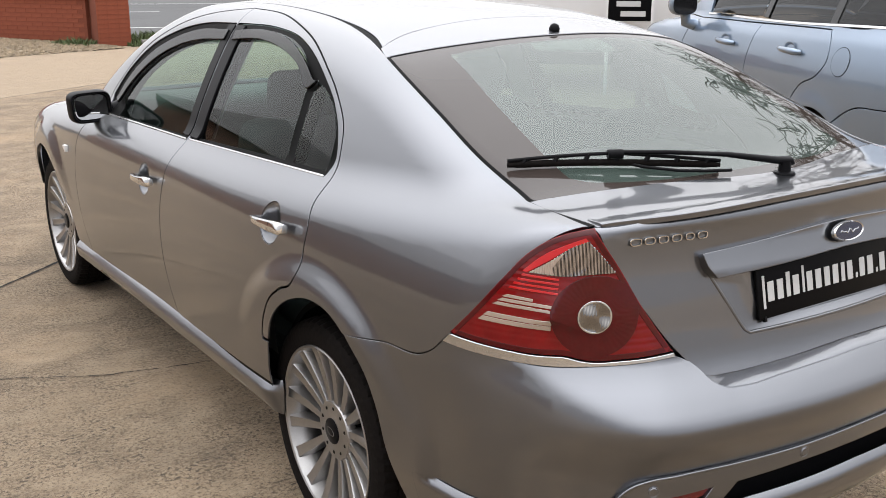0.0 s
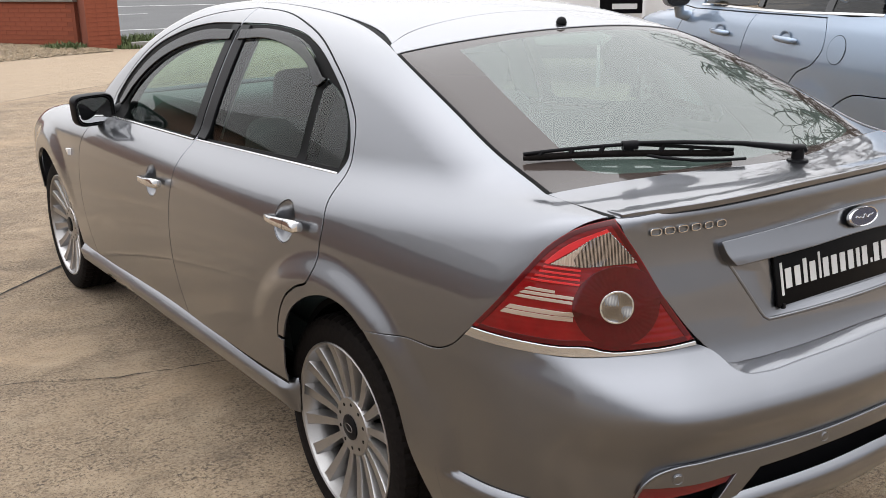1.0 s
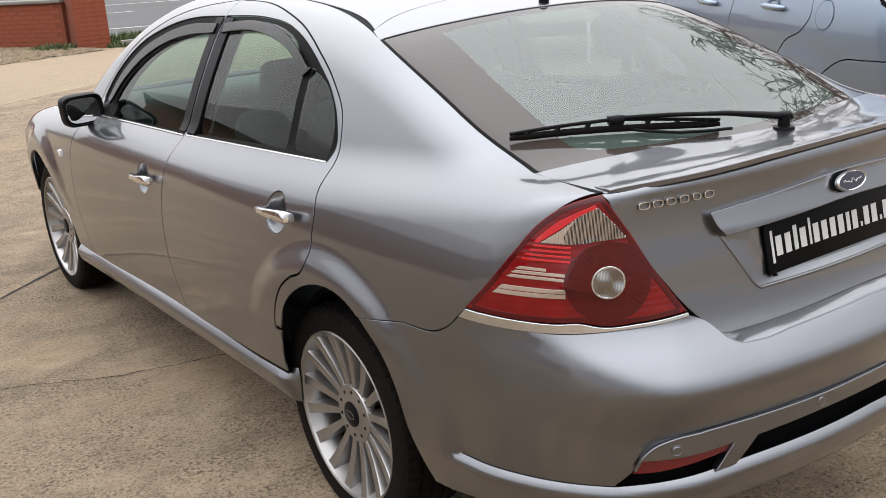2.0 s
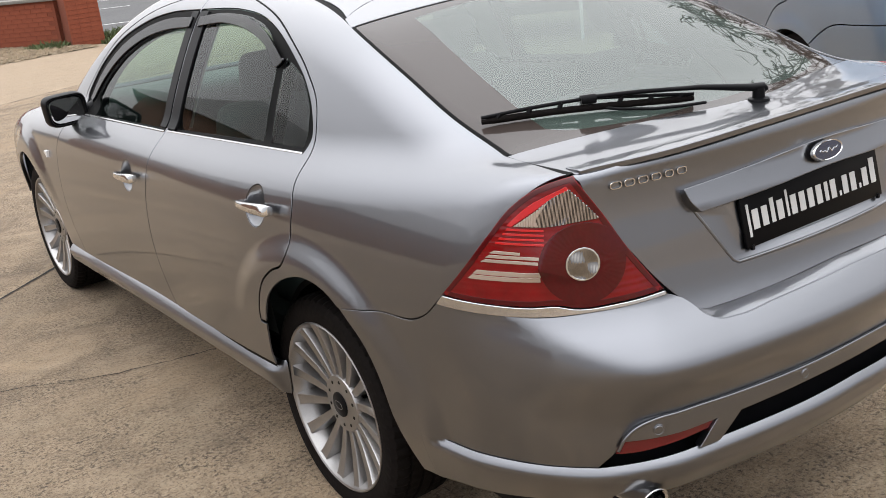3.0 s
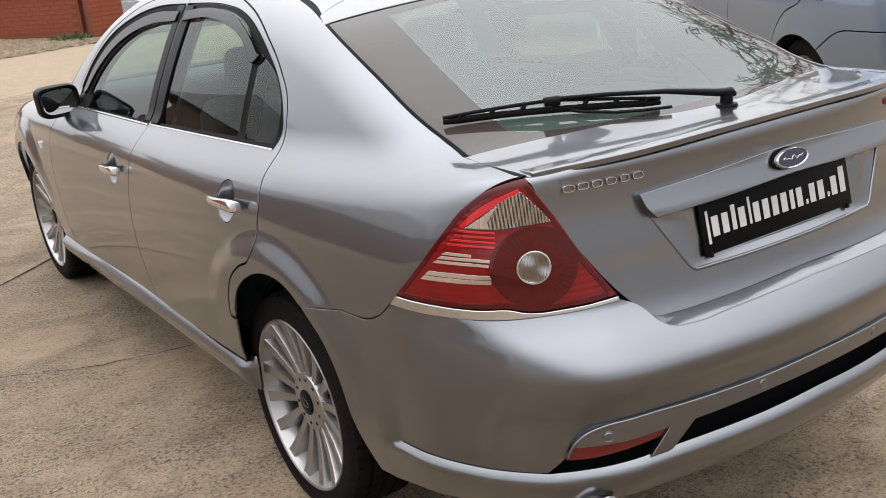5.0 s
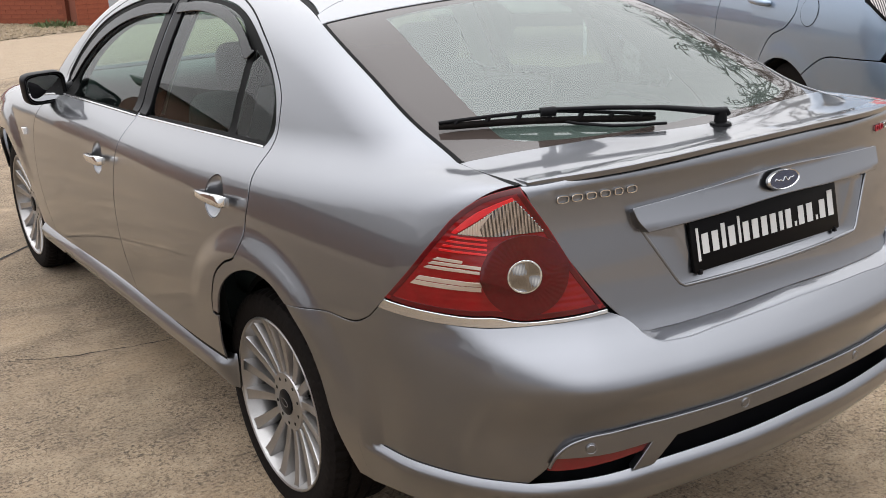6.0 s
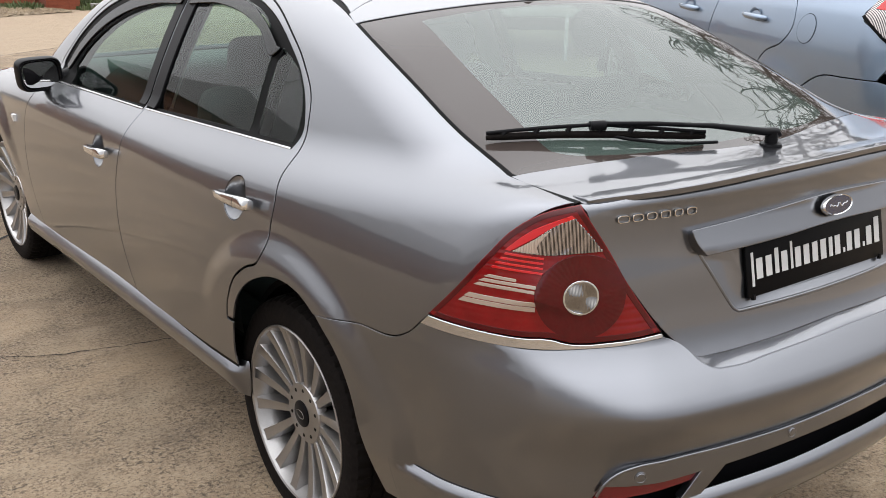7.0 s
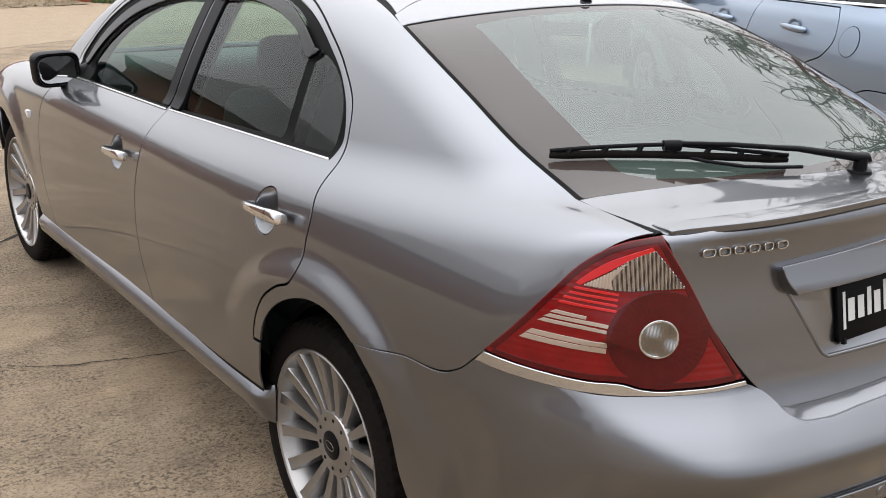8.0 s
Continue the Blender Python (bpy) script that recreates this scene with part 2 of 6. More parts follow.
def bend(points, step):
    """A smooth run of points through a few control points."""
    p = np.array(points, float)
    if len(p) == 2:
        n = max(1, int(np.linalg.norm(p[1] - p[0]) / step))
        return [tuple(p[0] + (p[1] - p[0]) * k / n) for k in range(n)]
    s = np.concatenate([[0], np.cumsum(np.linalg.norm(np.diff(p, axis=0), axis=1))])
    n = max(2, int(s[-1] / step))
    q = np.linspace(0, s[-1], n + 1)[:-1]
    return list(zip(pch(q, s, p[:, 0]), pch(q, s, p[:, 1])))


def within(poly, pts):
    x, y = pts[:, 0], pts[:, 1]
    r = np.zeros(len(pts), bool)
    q = np.roll(poly, -1, axis=0)
    for (ax, ay), (bx, by) in zip(poly, q):
        if ay != by:
            r ^= ((ay > y) != (by > y)) & (x < (bx - ax) * (y - ay) / (by - ay) + ax)
    return r


def inset(poly, g):
    """Moves a closed outline inwards by g."""
    area = np.sum(poly[:, 0] * np.roll(poly[:, 1], -1) - np.roll(poly[:, 0], -1) * poly[:, 1])
    t = np.roll(poly, -1, axis=0) - np.roll(poly, 1, axis=0)
    n = np.stack([-t[:, 1], t[:, 0]], 1) / np.maximum(np.linalg.norm(t, axis=1, keepdims=True), 1e-9)
    return poly + n * (g if area > 0 else -g)


def skin(name, way, loops, mat, parent, field, step=0.03, off=0.0, edge=0.018, gap=0.0, mirror=False, label="", lift=None, lines=(), raw=False):
    """A panel: outlines (the first outer, the rest holes) drawn in a projection, filled, laid on the field and given turned-in edges."""
    f = field
    if lift is not None:
        f = lambda x, y, z: field(x, y, z) - lift(x, y, z)
    if off:
        g0 = f
        f = lambda x, y, z: g0(x, y, z) - off
    polys = []
    for k, loop in enumerate(loops):
        run = []
        for seg in loop:
            run += bend([p if raw else flat(way, p, field) for p in seg], step * 0.6)
        poly = np.array(run)
        polys.append(inset(poly, gap if k == 0 else -gap) if gap else poly)
    folds = [np.array(bend([flat(way, p, field) for p in seg], step * 0.6) + [flat(way, seg[-1], field)]) for seg in lines]
    lo, hi = polys[0].min(0), polys[0].max(0)
    gx, gy = np.meshgrid(np.arange(lo[0] + step / 2, hi[0], step), np.arange(lo[1] + step / 2, hi[1], step))
    inner = np.stack([gx.ravel(), gy.ravel()], 1)
    keep = within(polys[0], inner)
    for h in polys[1:]:
        keep &= ~within(h, inner)
    inner = inner[keep]
    rim = np.concatenate(polys + folds)
    if len(inner):
        near = np.min(np.linalg.norm(inner[:, None] - rim[None], axis=2), axis=1)
        inner = inner[near > step * 0.45]
    pts = np.concatenate([rim, inner])
    edges, s = [], 0
    for poly in polys:
        n = len(poly)
        edges += [(s + i, s + (i + 1) % n) for i in range(n)]
        s += n
    for run in folds:
        edges += [(s + i, s + i + 1) for i in range(len(run) - 1)]
        s += len(run)
    out = delaunay_2d_cdt([Vector(p) for p in pts], edges, [], 0, 1e-7)
    flat_pts, tris = np.array([(v.x, v.y) for v in out[0]]), [tuple(t) for t in out[2]]
    mid = np.array([flat_pts[list(t)].mean(0) for t in tris])
    keep = within(polys[0], mid)
    for h in polys[1:]:
        keep &= ~within(h, mid)
    tris = [t for t, k in zip(tris, keep) if k]
    o, d, far = rays(way, flat_pts)
    p3 = cast(o, d, f, far)
    nor = slope(p3, f, .004 if step > .01 else .0015)
    # wind the faces outwards
    a, b, c = (p3[[t[k] for t in tris]] for k in range(3))
    turn = np.einsum("ij,ij->i", np.cross(b - a, c - a), nor[[t[0] for t in tris]]) < 0
    tris = [t[::-1] if w else t for t, w in zip(tris, turn)]
    verts, norms, faces = list(map(tuple, p3)), list(map(tuple, nor)), list(tris)
    if edge:
        count = {}
        for t in tris:
            for i in range(3):
                e = (t[i], t[(i + 1) % 3])
                count[e] = count.get(e, 0) + 1
        border = [e for e in count if (e[1], e[0]) not in count]
        side_n = {}
        for i, j in border:
            w = np.cross(p3[j] - p3[i], nor[i])
            for k in (i, j):
                side_n[k] = side_n.get(k, 0) + w
        ring = {}
        for k, w in side_n.items():
            w = w / max(np.linalg.norm(w), 1e-9)
            r = min(0.003, edge * 0.3)
            ring[k] = len(verts)
            verts += [tuple(p3[k] + w * r * 0.7 - nor[k] * r), tuple(p3[k] + w * r * 0.7 - nor[k] * edge)]
            norms += [tuple(w), tuple(w)]
        for i, j in border:
            for u, v in (((i, j), (ring[i], ring[j])), ((ring[i], ring[j]), (ring[i] + 1, ring[j] + 1))):
                faces.append((u[0], v[0], v[1], u[1]))
    made = None
    for side in ((1, -1) if mirror else (1,)):
        me = bpy.data.meshes.new(name)
        if side == 1:
            me.from_pydata(verts, [], faces)
            nn = norms
        else:
            me.from_pydata([(-x, y, z) for x, y, z in verts], [], [fc[::-1] for fc in faces])
            nn = [(-x, y, z) for x, y, z in norms]
        me.shade_smooth()
        me.normals_split_custom_set_from_vertices(nn)
        me.materials.append(mat)
        ob = new(name, me)
        ob.parent = parent if not isinstance(parent, tuple) else parent[0 if side == 1 else 1]
        tagged(ob, label)
        made = (made, ob) if made else ob
    return made


def seam(way, curve, parent, field, width=0.018, off=-0.003, mat=None, mirror=True, name="panel_gap"):
    """A black strip along the gap between two panels, standing in for its shade."""
    p = np.array(bend([flat(way, q, field) for q in curve], .015) + [flat(way, curve[-1], field)])
    t = np.gradient(p, axis=0)
    n = np.stack([-t[:, 1], t[:, 0]], 1) / np.maximum(np.linalg.norm(t, axis=1, keepdims=True), 1e-9) * width / 2
    a, b = list(map(tuple, p + n)), list(map(tuple, (p - n)[::-1]))
    return skin(name, way, [[[u, v] for u, v in zip(a + b, (a + b)[1:] + a[:1])]], mat or SEAL_AND_GAP, parent, field, .02, off=off, edge=0, mirror=mirror, raw=True)


# ---- the silver hatchback ----
def greenhouse(x, y, z):
    """Half width and height of the cabin above the belt."""
    ax = np.abs(x)
    cabin = pch(z, [.9, 1.02, 1.15, 1.3, 1.45], [.79, .752, .695, .615, .52]) - pch(y, [-1, -.6, 0, 1.2, 2.0, 2.8], [.11, .06, .0, 0, .02, .09])
    roof = pch(y, [-1.1, -.7, -.3, 0.0, .3, .8, 1.2, 1.6, 1.85, 2.5, 3.0], [.94, 1.10, 1.262, 1.362, 1.405, 1.435, 1.437, 1.408, 1.34, 1.01, .76]) \
        - pch(y, [-1, -.6, 0, .5, 2, 2.6], [.20, .20, .20, .13, .10, .14]) * ax ** 2
    return cabin, roof


def pane_side(x, y, z):
    """The flat slope of the side glass, without the fillet at the belt."""
    cabin, roof = greenhouse(x, y, z)
    return rounded(np.abs(x) - cabin - .010, z - roof, .07)


def hatch(x, y, z):
    """The closed body of the hatchback as a solid."""
    ax = np.abs(x)
    half = pch(z, [.1, .25, .4, .6, .75, .9, 1.0, 1.1], [.80, .845, .872, .890, .886, .862, .825, .77]) \
        - pch(y, [-1.1, -.6, 0, 1.2, 2.7, 3.3, 3.8], [.10, .05, .0, 0, .010, .070, .19])
    tail = pch(z, [.15, .3, .45, .55, .65, .72, .77, .82, .9, 1.0, 1.05, 1.075, 1.1], [.97, 1.03, 1.058, 1.060, 1.048, 1.025, 1.0, .986, .969, .950, .946, .947, .950])
    rear = -tail + .22 * ax ** 2 - y
    front = y - (3.66 - .25 * ax ** 2 - .25 * (z - .55) ** 2)
    deck = pch(y, [-1.0, -.6, 0, 1.0, 2.4, 3.1, 3.7], [1.095, 1.095, 1.07, 1.03, .975, .89, .73]) - .06 * ax ** 2
    low = rounded(rounded(ax - half, rear, pch(z, [.5, .8, 1.05], [.28, .26, .14])), front, .3)
    low = rounded(low, z - deck, pch(y, [-1, -.82, -.7, 0, 2.5, 3.5], [.022, .024, .05, .10, .10, .10]))
    cabin, roof = greenhouse(x, y, z)
    top = np.maximum(rounded(ax - cabin, z - roof, .07), np.maximum(.9 - z, rear + .06))
    return blended(low, top, .05)


ARCH_Z, ARCH_R = .33, .385


def arch(y0, a0, a1, n=9, r=ARCH_R):
    """Points of a wheel opening, angles in degrees from straight back to front."""
    return [(y0 + r * math.cos(radians(a0 + (a1 - a0) * k / n)), ARCH_Z + r * math.sin(radians(a0 + (a1 - a0) * k / n))) for k in range(n + 1)]


def flare(x, y, z):
    """The swollen lip round the rear and front wheel openings."""
    r = np.minimum(np.hypot(y + .04, z - ARCH_Z), np.hypot(y - 2.73, z - ARCH_Z))
    s = np.clip((.518 - r) / .088, 0, 1)
    h = np.clip((z - .46) / .27, 0, 1)
    return .023 * s * s * (3 - 2 * s) * h * h * (3 - 2 * h)


CUPS = ((.198, .882), (1.27, .812))


CUP_R = .055


def cup_rim(k):
    """The round opening behind a door handle."""
    y0, z0 = CUPS[k]
    return [[(y0 + .012 + CUP_R * math.cos(a), z0 + CUP_R * math.sin(a)) for a in (2 * math.pi * j / 32 for j in range(33))]]


def cup_bowl(k, s):
    """The hollow that fills the opening."""
    y0, z0 = CUPS[k]
    rows = []
    for r in (1.02, .99, .94, .86, .74, .58, .40, .20, .02):
        ring = np.array([(-2.0, y0 + .012 + CUP_R * r * math.cos(a), z0 + CUP_R * r * math.sin(a)) for a in (2 * math.pi * j / 40 for j in range(40))])
        p = cast(ring, np.tile([1.0, 0, 0], (40, 1)), hatch, 2.0)
        p = p - slope(p, hatch) * (.0015 + .021 * max(0.0, 1 - r ** 2.6))
        rows.append([(s * x, y, z) for x, y, z in p])
    bm = grid_mesh(rows, close_v=True)
    bmesh.ops.recalc_face_normals(bm, faces=bm.faces)
    if sum(f.normal.x * f.calc_area() for f in bm.faces) * s > 0:
        bmesh.ops.reverse_faces(bm, faces=bm.faces)
    return bm


car = thing("hatchback_car", "metallic silver five-door hatchback parked on concrete with black plate", "car")

GAP_MID = [(1.042, .356), (1.07, .433), (1.1, .553), (1.106, .676), (1.097, .778), (1.075, .86), (1.061, .93), (1.058, .98)]
B_LINE = [(-.789, 1.058, .98), (-.51, 1.066, 1.412)]
TOP_REAR = [(-.51, 1.066, 1.412), (-.518, .83, 1.407), (-.554, .634, 1.383), (-.592, .466, 1.348), (-.63, .326, 1.296),
            (-.669, .18, 1.219), (-.701, .093, 1.148), (-.737, .056, 1.066), (-.772, .04, 1.023)]
GAP_REAR = [(-.772, .04, 1.023), (.03, .975), (.011, .916), (.011, .852), (.010, .800), (.024, .764), (.085, .733), (.146, .690), (.191, .635), (.224, .582), (.243, .539)]
DOOR_END = [(.206, .541), (.223, .497), (.240, .430), (.236, .393)]
NICK = [(.243, .539), (.206, .541)]
REAR_ARCH = [(.204, .547), (.177, .594), (.141, .639), (.091, .682), (.014, .724), (-.05, .742), (-.136, .741), (-.190, .725), (-.23, .702)]
GAP_WING = [(2.112, .331), (2.148, .441), (2.165, .592), (2.16, .718), (2.141, .813), (2.09, .88), (2.045, .93)]
A_LINE = [(2.045, .93), (-.76, 2.10, 1.0), (-.70, 2.02, 1.09), (-.645, 1.86, 1.22), (-.592, 1.62, 1.32), (-.548, 1.35, 1.383), (-.51, 1.066, 1.412)]
WIN_REAR = [[(-.786, 1.050, .984), (-.771, .081, 1.026)],
            [(-.771, .081, 1.026), (-.744, .075, 1.056), (-.713, .107, 1.125), (-.684, .173, 1.19), (-.653, .284, 1.254), (-.617, .438, 1.319),
             (-.589, .584, 1.353), (-.577, .751, 1.367), (-.578, 1.057, 1.362)],
            [(-.578, 1.057, 1.362), (-.786, 1.050, .984)]]
WIN_FRONT = [[(-.81, 1.90, .958), (-.789, 1.068, .979)], [(-.789, 1.068, .979), (-.579, 1.073, 1.36)],
             [(-.579, 1.073, 1.362), (-.585, 1.335, 1.348), (-.606, 1.57, 1.306), (-.643, 1.80, 1.23), (-.69, 1.965, 1.12), (-.735, 2.06, 1.02)],
             [(-.735, 2.06, 1.02), (-.79, 2.05, .965), (-.81, 1.90, .958)]]


def rev(seg):
    return seg[::-1]


def doors():
    rd = skin("rear_door", "round", [[GAP_MID, B_LINE, TOP_REAR, GAP_REAR, NICK, DOOR_END, [(.236, .393), (1.042, .356)]], WIN_REAR, cup_rim(0)],
              SILVER, car, hatch, .02, gap=.0042, edge=.005, mirror=True, lift=flare, lines=[arch(-.04, 26, 82, r=q) for q in (.518, .505, .490, .475, .460, .445)] + [arch(-.04, 32, 80, r=.432)])
    fd = skin("front_door", "round", [[GAP_WING, A_LINE, rev(B_LINE), rev(GAP_MID), [(1.042, .356), (2.112, .331)]], WIN_FRONT, cup_rim(1)],
              SILVER, car, hatch, .025, gap=.0042, mirror=True)
    # black seals round the windows, set a little back, and the panes behind them
    rear_pane = [[(-.775, .985, .992), (-.768, .335, 1.027)], [(-.768, .335, 1.027), (-.655, .375, 1.25)],
                 [(-.655, .375, 1.25), (-.622, .48, 1.308), (-.60, .616, 1.340), (-.589, .807, 1.350), (-.598, .98, 1.336)], [(-.598, .98, 1.336), (-.775, .985, .992)]]
    small_pane = [[(-.768, .285, 1.029), (-.765, .10, 1.036)], [(-.765, .10, 1.036), (-.712, .128, 1.13), (-.683, .195, 1.195), (-.66, .32, 1.245)],
                  [(-.66, .32, 1.245), (-.768, .285, 1.029)]]
    front_pane = [[(-.803, 1.84, .965), (-.784, 1.125, .984)], [(-.784, 1.125, .984), (-.605, 1.118, 1.325)],
                  [(-.605, 1.118, 1.325), (-.615, 1.33, 1.31), (-.632, 1.5, 1.27), (-.665, 1.69, 1.195), (-.70, 1.83, 1.10), (-.74, 1.9, 1.02)],
                  [(-.74, 1.9, 1.02), (-.803, 1.84, .965)]]
    for door, name, frame_loop, panes in ((rd, "rear", WIN_REAR, (rear_pane, small_pane)), (fd, "front", WIN_FRONT, (front_pane,))):
        skin("window_seal", "round", [frame_loop, *panes], SEAL_AND_GAP, door, hatch, .03, off=-.006, edge=.035, mirror=True, label="black rubber window seal")
        for pane in panes:
            skin("window_pane", "round", [pane], GLASS, door, pane_side, .05, off=-.014, edge=0, gap=-.006, mirror=True)
    for door, y0, y1 in ((rd, .985, 1.0545), (fd, 1.0695, 1.125)):
        skin("pillar_trim", "round", [[[(-.78, y0, .992), (-.78, y1, .992)], [(-.78, y1, .992), (-.585, y1, 1.358)], [(-.585, y1, 1.358), (-.585, y0, 1.358)], [(-.585, y0, 1.358), (-.78, y0, .992)]]],
             BLACK_TRIM, door, hatch, .03, off=.003, edge=.01, mirror=True, label="black centre pillar trim")
    # bright strip under the windows
    for door, a, b in ((rd, (-.771, .085, 1.024), (-.786, 1.045, .981)), (fd, (-.789, 1.072, .979), (-.806, 1.93, .957))):
        skin("chrome_strip", "round", [[[a, b], [b, (b[0], b[1], b[2] + .0038)], [(b[0], b[1], b[2] + .0038), (a[0], a[1], a[2] + .0038)], [(a[0], a[1], a[2] + .0038), a]]],
             SATIN_CHROME, door, hatch, .02, off=.0025, edge=.012, mirror=True, label="bright chrome window strip")
    # smoked wind deflectors over the tops of the windows
    skin("wind_deflector", "round", [[[(-.614, 1.015, 1.305), (-.600, 1.02, 1.338)],
         [(-.600, 1.02, 1.338), (-.590, .8, 1.350), (-.602, .61, 1.334), (-.632, .455, 1.294), (-.662, .325, 1.236)],
         [(-.66, .315, 1.24), (-.668, .335, 1.222), (-.643, .465, 1.275), (-.62, .62, 1.308), (-.605, .8, 1.318), (-.614, 1.035, 1.305)]]],
         SMOKE, rd, hatch, .02, off=.012, edge=.01, mirror=True, label="smoked dark acrylic wind deflector")
    skin("wind_deflector", "round", [[[(-.60, 1.09, 1.335), (-.605, 1.33, 1.322), (-.625, 1.53, 1.283), (-.66, 1.74, 1.205), (-.70, 1.89, 1.10), (-.735, 1.97, 1.01)],
         [(-.735, 1.97, 1.01), (-.745, 1.94, 1.0)], [(-.745, 1.94, 1.0), (-.712, 1.85, 1.082), (-.675, 1.70, 1.18), (-.642, 1.51, 1.25), (-.622, 1.32, 1.285), (-.615, 1.09, 1.303)],
         [(-.615, 1.09, 1.303), (-.60, 1.09, 1.335)]]], SMOKE, fd, hatch, .02, off=.012, edge=.01, mirror=True, label="smoked dark acrylic wind deflector")
    return rd, fd


rear_doors, front_doors = doors()

LAMP_EDGE = [(-.58, .787), (-.826, -.605, .811), (-.803, -.663, .884), (-.769, -.713, .956), (-.733, -.756, 1.013), (-.684, -.79, 1.047), (-.63, -.822, 1.064)]
GLASS_SIDE = [(-.626, -.606, 1.077), (-.617, -.435, 1.129), (-.600, -.215, 1.215), (-.561, .110, 1.333)]
ROOF_SIDE = [(-.561, .110, 1.333), (-.537, .178, 1.345), (-.512, .26, 1.357), (-.465, .54, 1.397), (-.445, .79, 1.414), (-.44, 1.1, 1.42), (-.455, 1.5, 1.40), (-.50, 1.78, 1.35)]
PILLAR_A = [(-.50, 1.78, 1.35), (-.56, 2.02, 1.24), (-.64, 2.25, 1.12), (-.70, 2.38, 1.03)]
BUMP_TOP = [(-.23, .702), (-.372, .719), (-.516, .737), (-.546, .754), (-.58, .787)]

side_panel = skin("body_side", "round", [[BUMP_TOP, LAMP_EDGE, [(-.63, -.822, 1.064), (-.628, -.7, 1.072), (-.626, -.606, 1.077)], GLASS_SIDE, ROOF_SIDE, PILLAR_A,
             [(-.70, 2.38, 1.03), (2.045, .93)], A_LINE, TOP_REAR, GAP_REAR, [(.243, .545), (.206, .547)], REAR_ARCH]], SILVER, car, hatch, .017, gap=.003, edge=.006, mirror=True, lift=flare, lines=[arch(-.04, 84, b, r=q) for q, b in ((.518, 128), (.505, 127), (.490, 124), (.475, 121), (.460, 118), (.445, 114), (.432, 111))])
wings = skin("front_wing", "round", [[GAP_WING, [(2.045, .93), (-.70, 2.38, 1.03)], [(-.70, 2.38, 1.03), (-.76, 2.7, .95), (-.73, 3.05, .89)],
             [(-.73, 3.05, .89), (3.10, .80), (3.16, .70), (3.20, .60)], [(3.20, .60), (3.09, .45)], arch(2.73, 18, 180), [(2.345, .33), (2.112, .331)]]],
             SILVER, car, hatch, .022, gap=.002, mirror=True, lift=flare)
skin("roof_panel", "top", [[[(-.522, .184), (-.494, .26), (-.455, .54), (-.437, .79), (-.432, 1.1), (-.447, 1.5), (-.49, 1.78)], [(-.49, 1.78), (-.25, 1.84), (0, 1.86), (.25, 1.84), (.49, 1.78)],
     [(.49, 1.78), (.447, 1.5), (.432, 1.1), (.437, .79), (.455, .54), (.494, .26), (.522, .184)], [(.522, .184), (.44, .232), (.25, .272), (0, .286), (-.25, .272), (-.44, .232), (-.522, .184)]]],
     SILVER, car, hatch, .04, gap=.002)
skin("roof_strip", "round", [[ROOF_SIDE[1:], [(-.50, 1.78, 1.35), (-.488, 1.785, 1.36)], [(-.488, 1.785, 1.36), (-.44, 1.5, 1.405), (-.427, 1.1, 1.425), (-.432, .79, 1.42), (-.45, .54, 1.402), (-.498, .26, 1.361), (-.524, .178, 1.350)],
     [(-.524, .178, 1.350), (-.537, .178, 1.345)]]], SEAL_AND_GAP, car, hatch, .02, off=-.004, edge=.01, mirror=True, label="black rubber roof strip")
skin("bonnet", "top", [[[(-.69, 2.39), (-.75, 2.7), (-.72, 3.05), (-.60, 3.32), (-.3, 3.48), (0, 3.52), (.3, 3.48), (.60, 3.32), (.72, 3.05), (.75, 2.7), (.69, 2.39)],
     [(.69, 2.39), (.35, 2.55), (0, 2.60), (-.35, 2.55), (-.69, 2.39)]]], SILVER, car, hatch, .06, gap=.002)
skin("front_bumper", "front", [[[(-.76, .80), (-.4, .78), (0, .80), (.4, .78), (.76, .80)], [(.76, .80), (.80, .5), (.74, .22)], [(.74, .22), (-.74, .22)], [(-.74, .22), (-.80, .5), (-.76, .80)]]],
     SILVER, car, hatch, .06)
skin("windscreen", "top", [[[(-.49, 1.79), (0, 1.865), (.49, 1.79)], [(.49, 1.79), (.55, 2.02), (.63, 2.25), (.69, 2.38)], [(.69, 2.38), (.35, 2.545), (0, 2.59), (-.35, 2.545), (-.69, 2.38)],
     [(-.69, 2.38), (-.63, 2.25), (-.55, 2.02), (-.49, 1.79)]]], GLASS, car, hatch, .06, off=-.008, edge=0)

for run in (GAP_MID, B_LINE, TOP_REAR, GAP_REAR, GAP_WING, A_LINE, [(.24, .393), (1.042, .356)], [(1.042, .356), (2.112, .331)], BUMP_TOP, [(2.045, .93), (-.70, 2.38, 1.03)]):
    seam("round", run, car, hatch)
seam("round", [(-.63, -.822, 1.064), (-.628, -.7, 1.072), (-.626, -.606, 1.077)], car, hatch, .014, -.002)
seam("round", GLASS_SIDE, car, hatch, .012, -.0015)

# ---- tailgate ----
LAMP_INNER = [(-.641, 1.070), (-.617, .994), (-.557, .897), (-.490, .803), (-.438, .749)]


def two(seg):
    """A run on the left mirrored to end on the right."""
    return seg + [(-a, *b) for a, *b in seg[::-1][1:]]


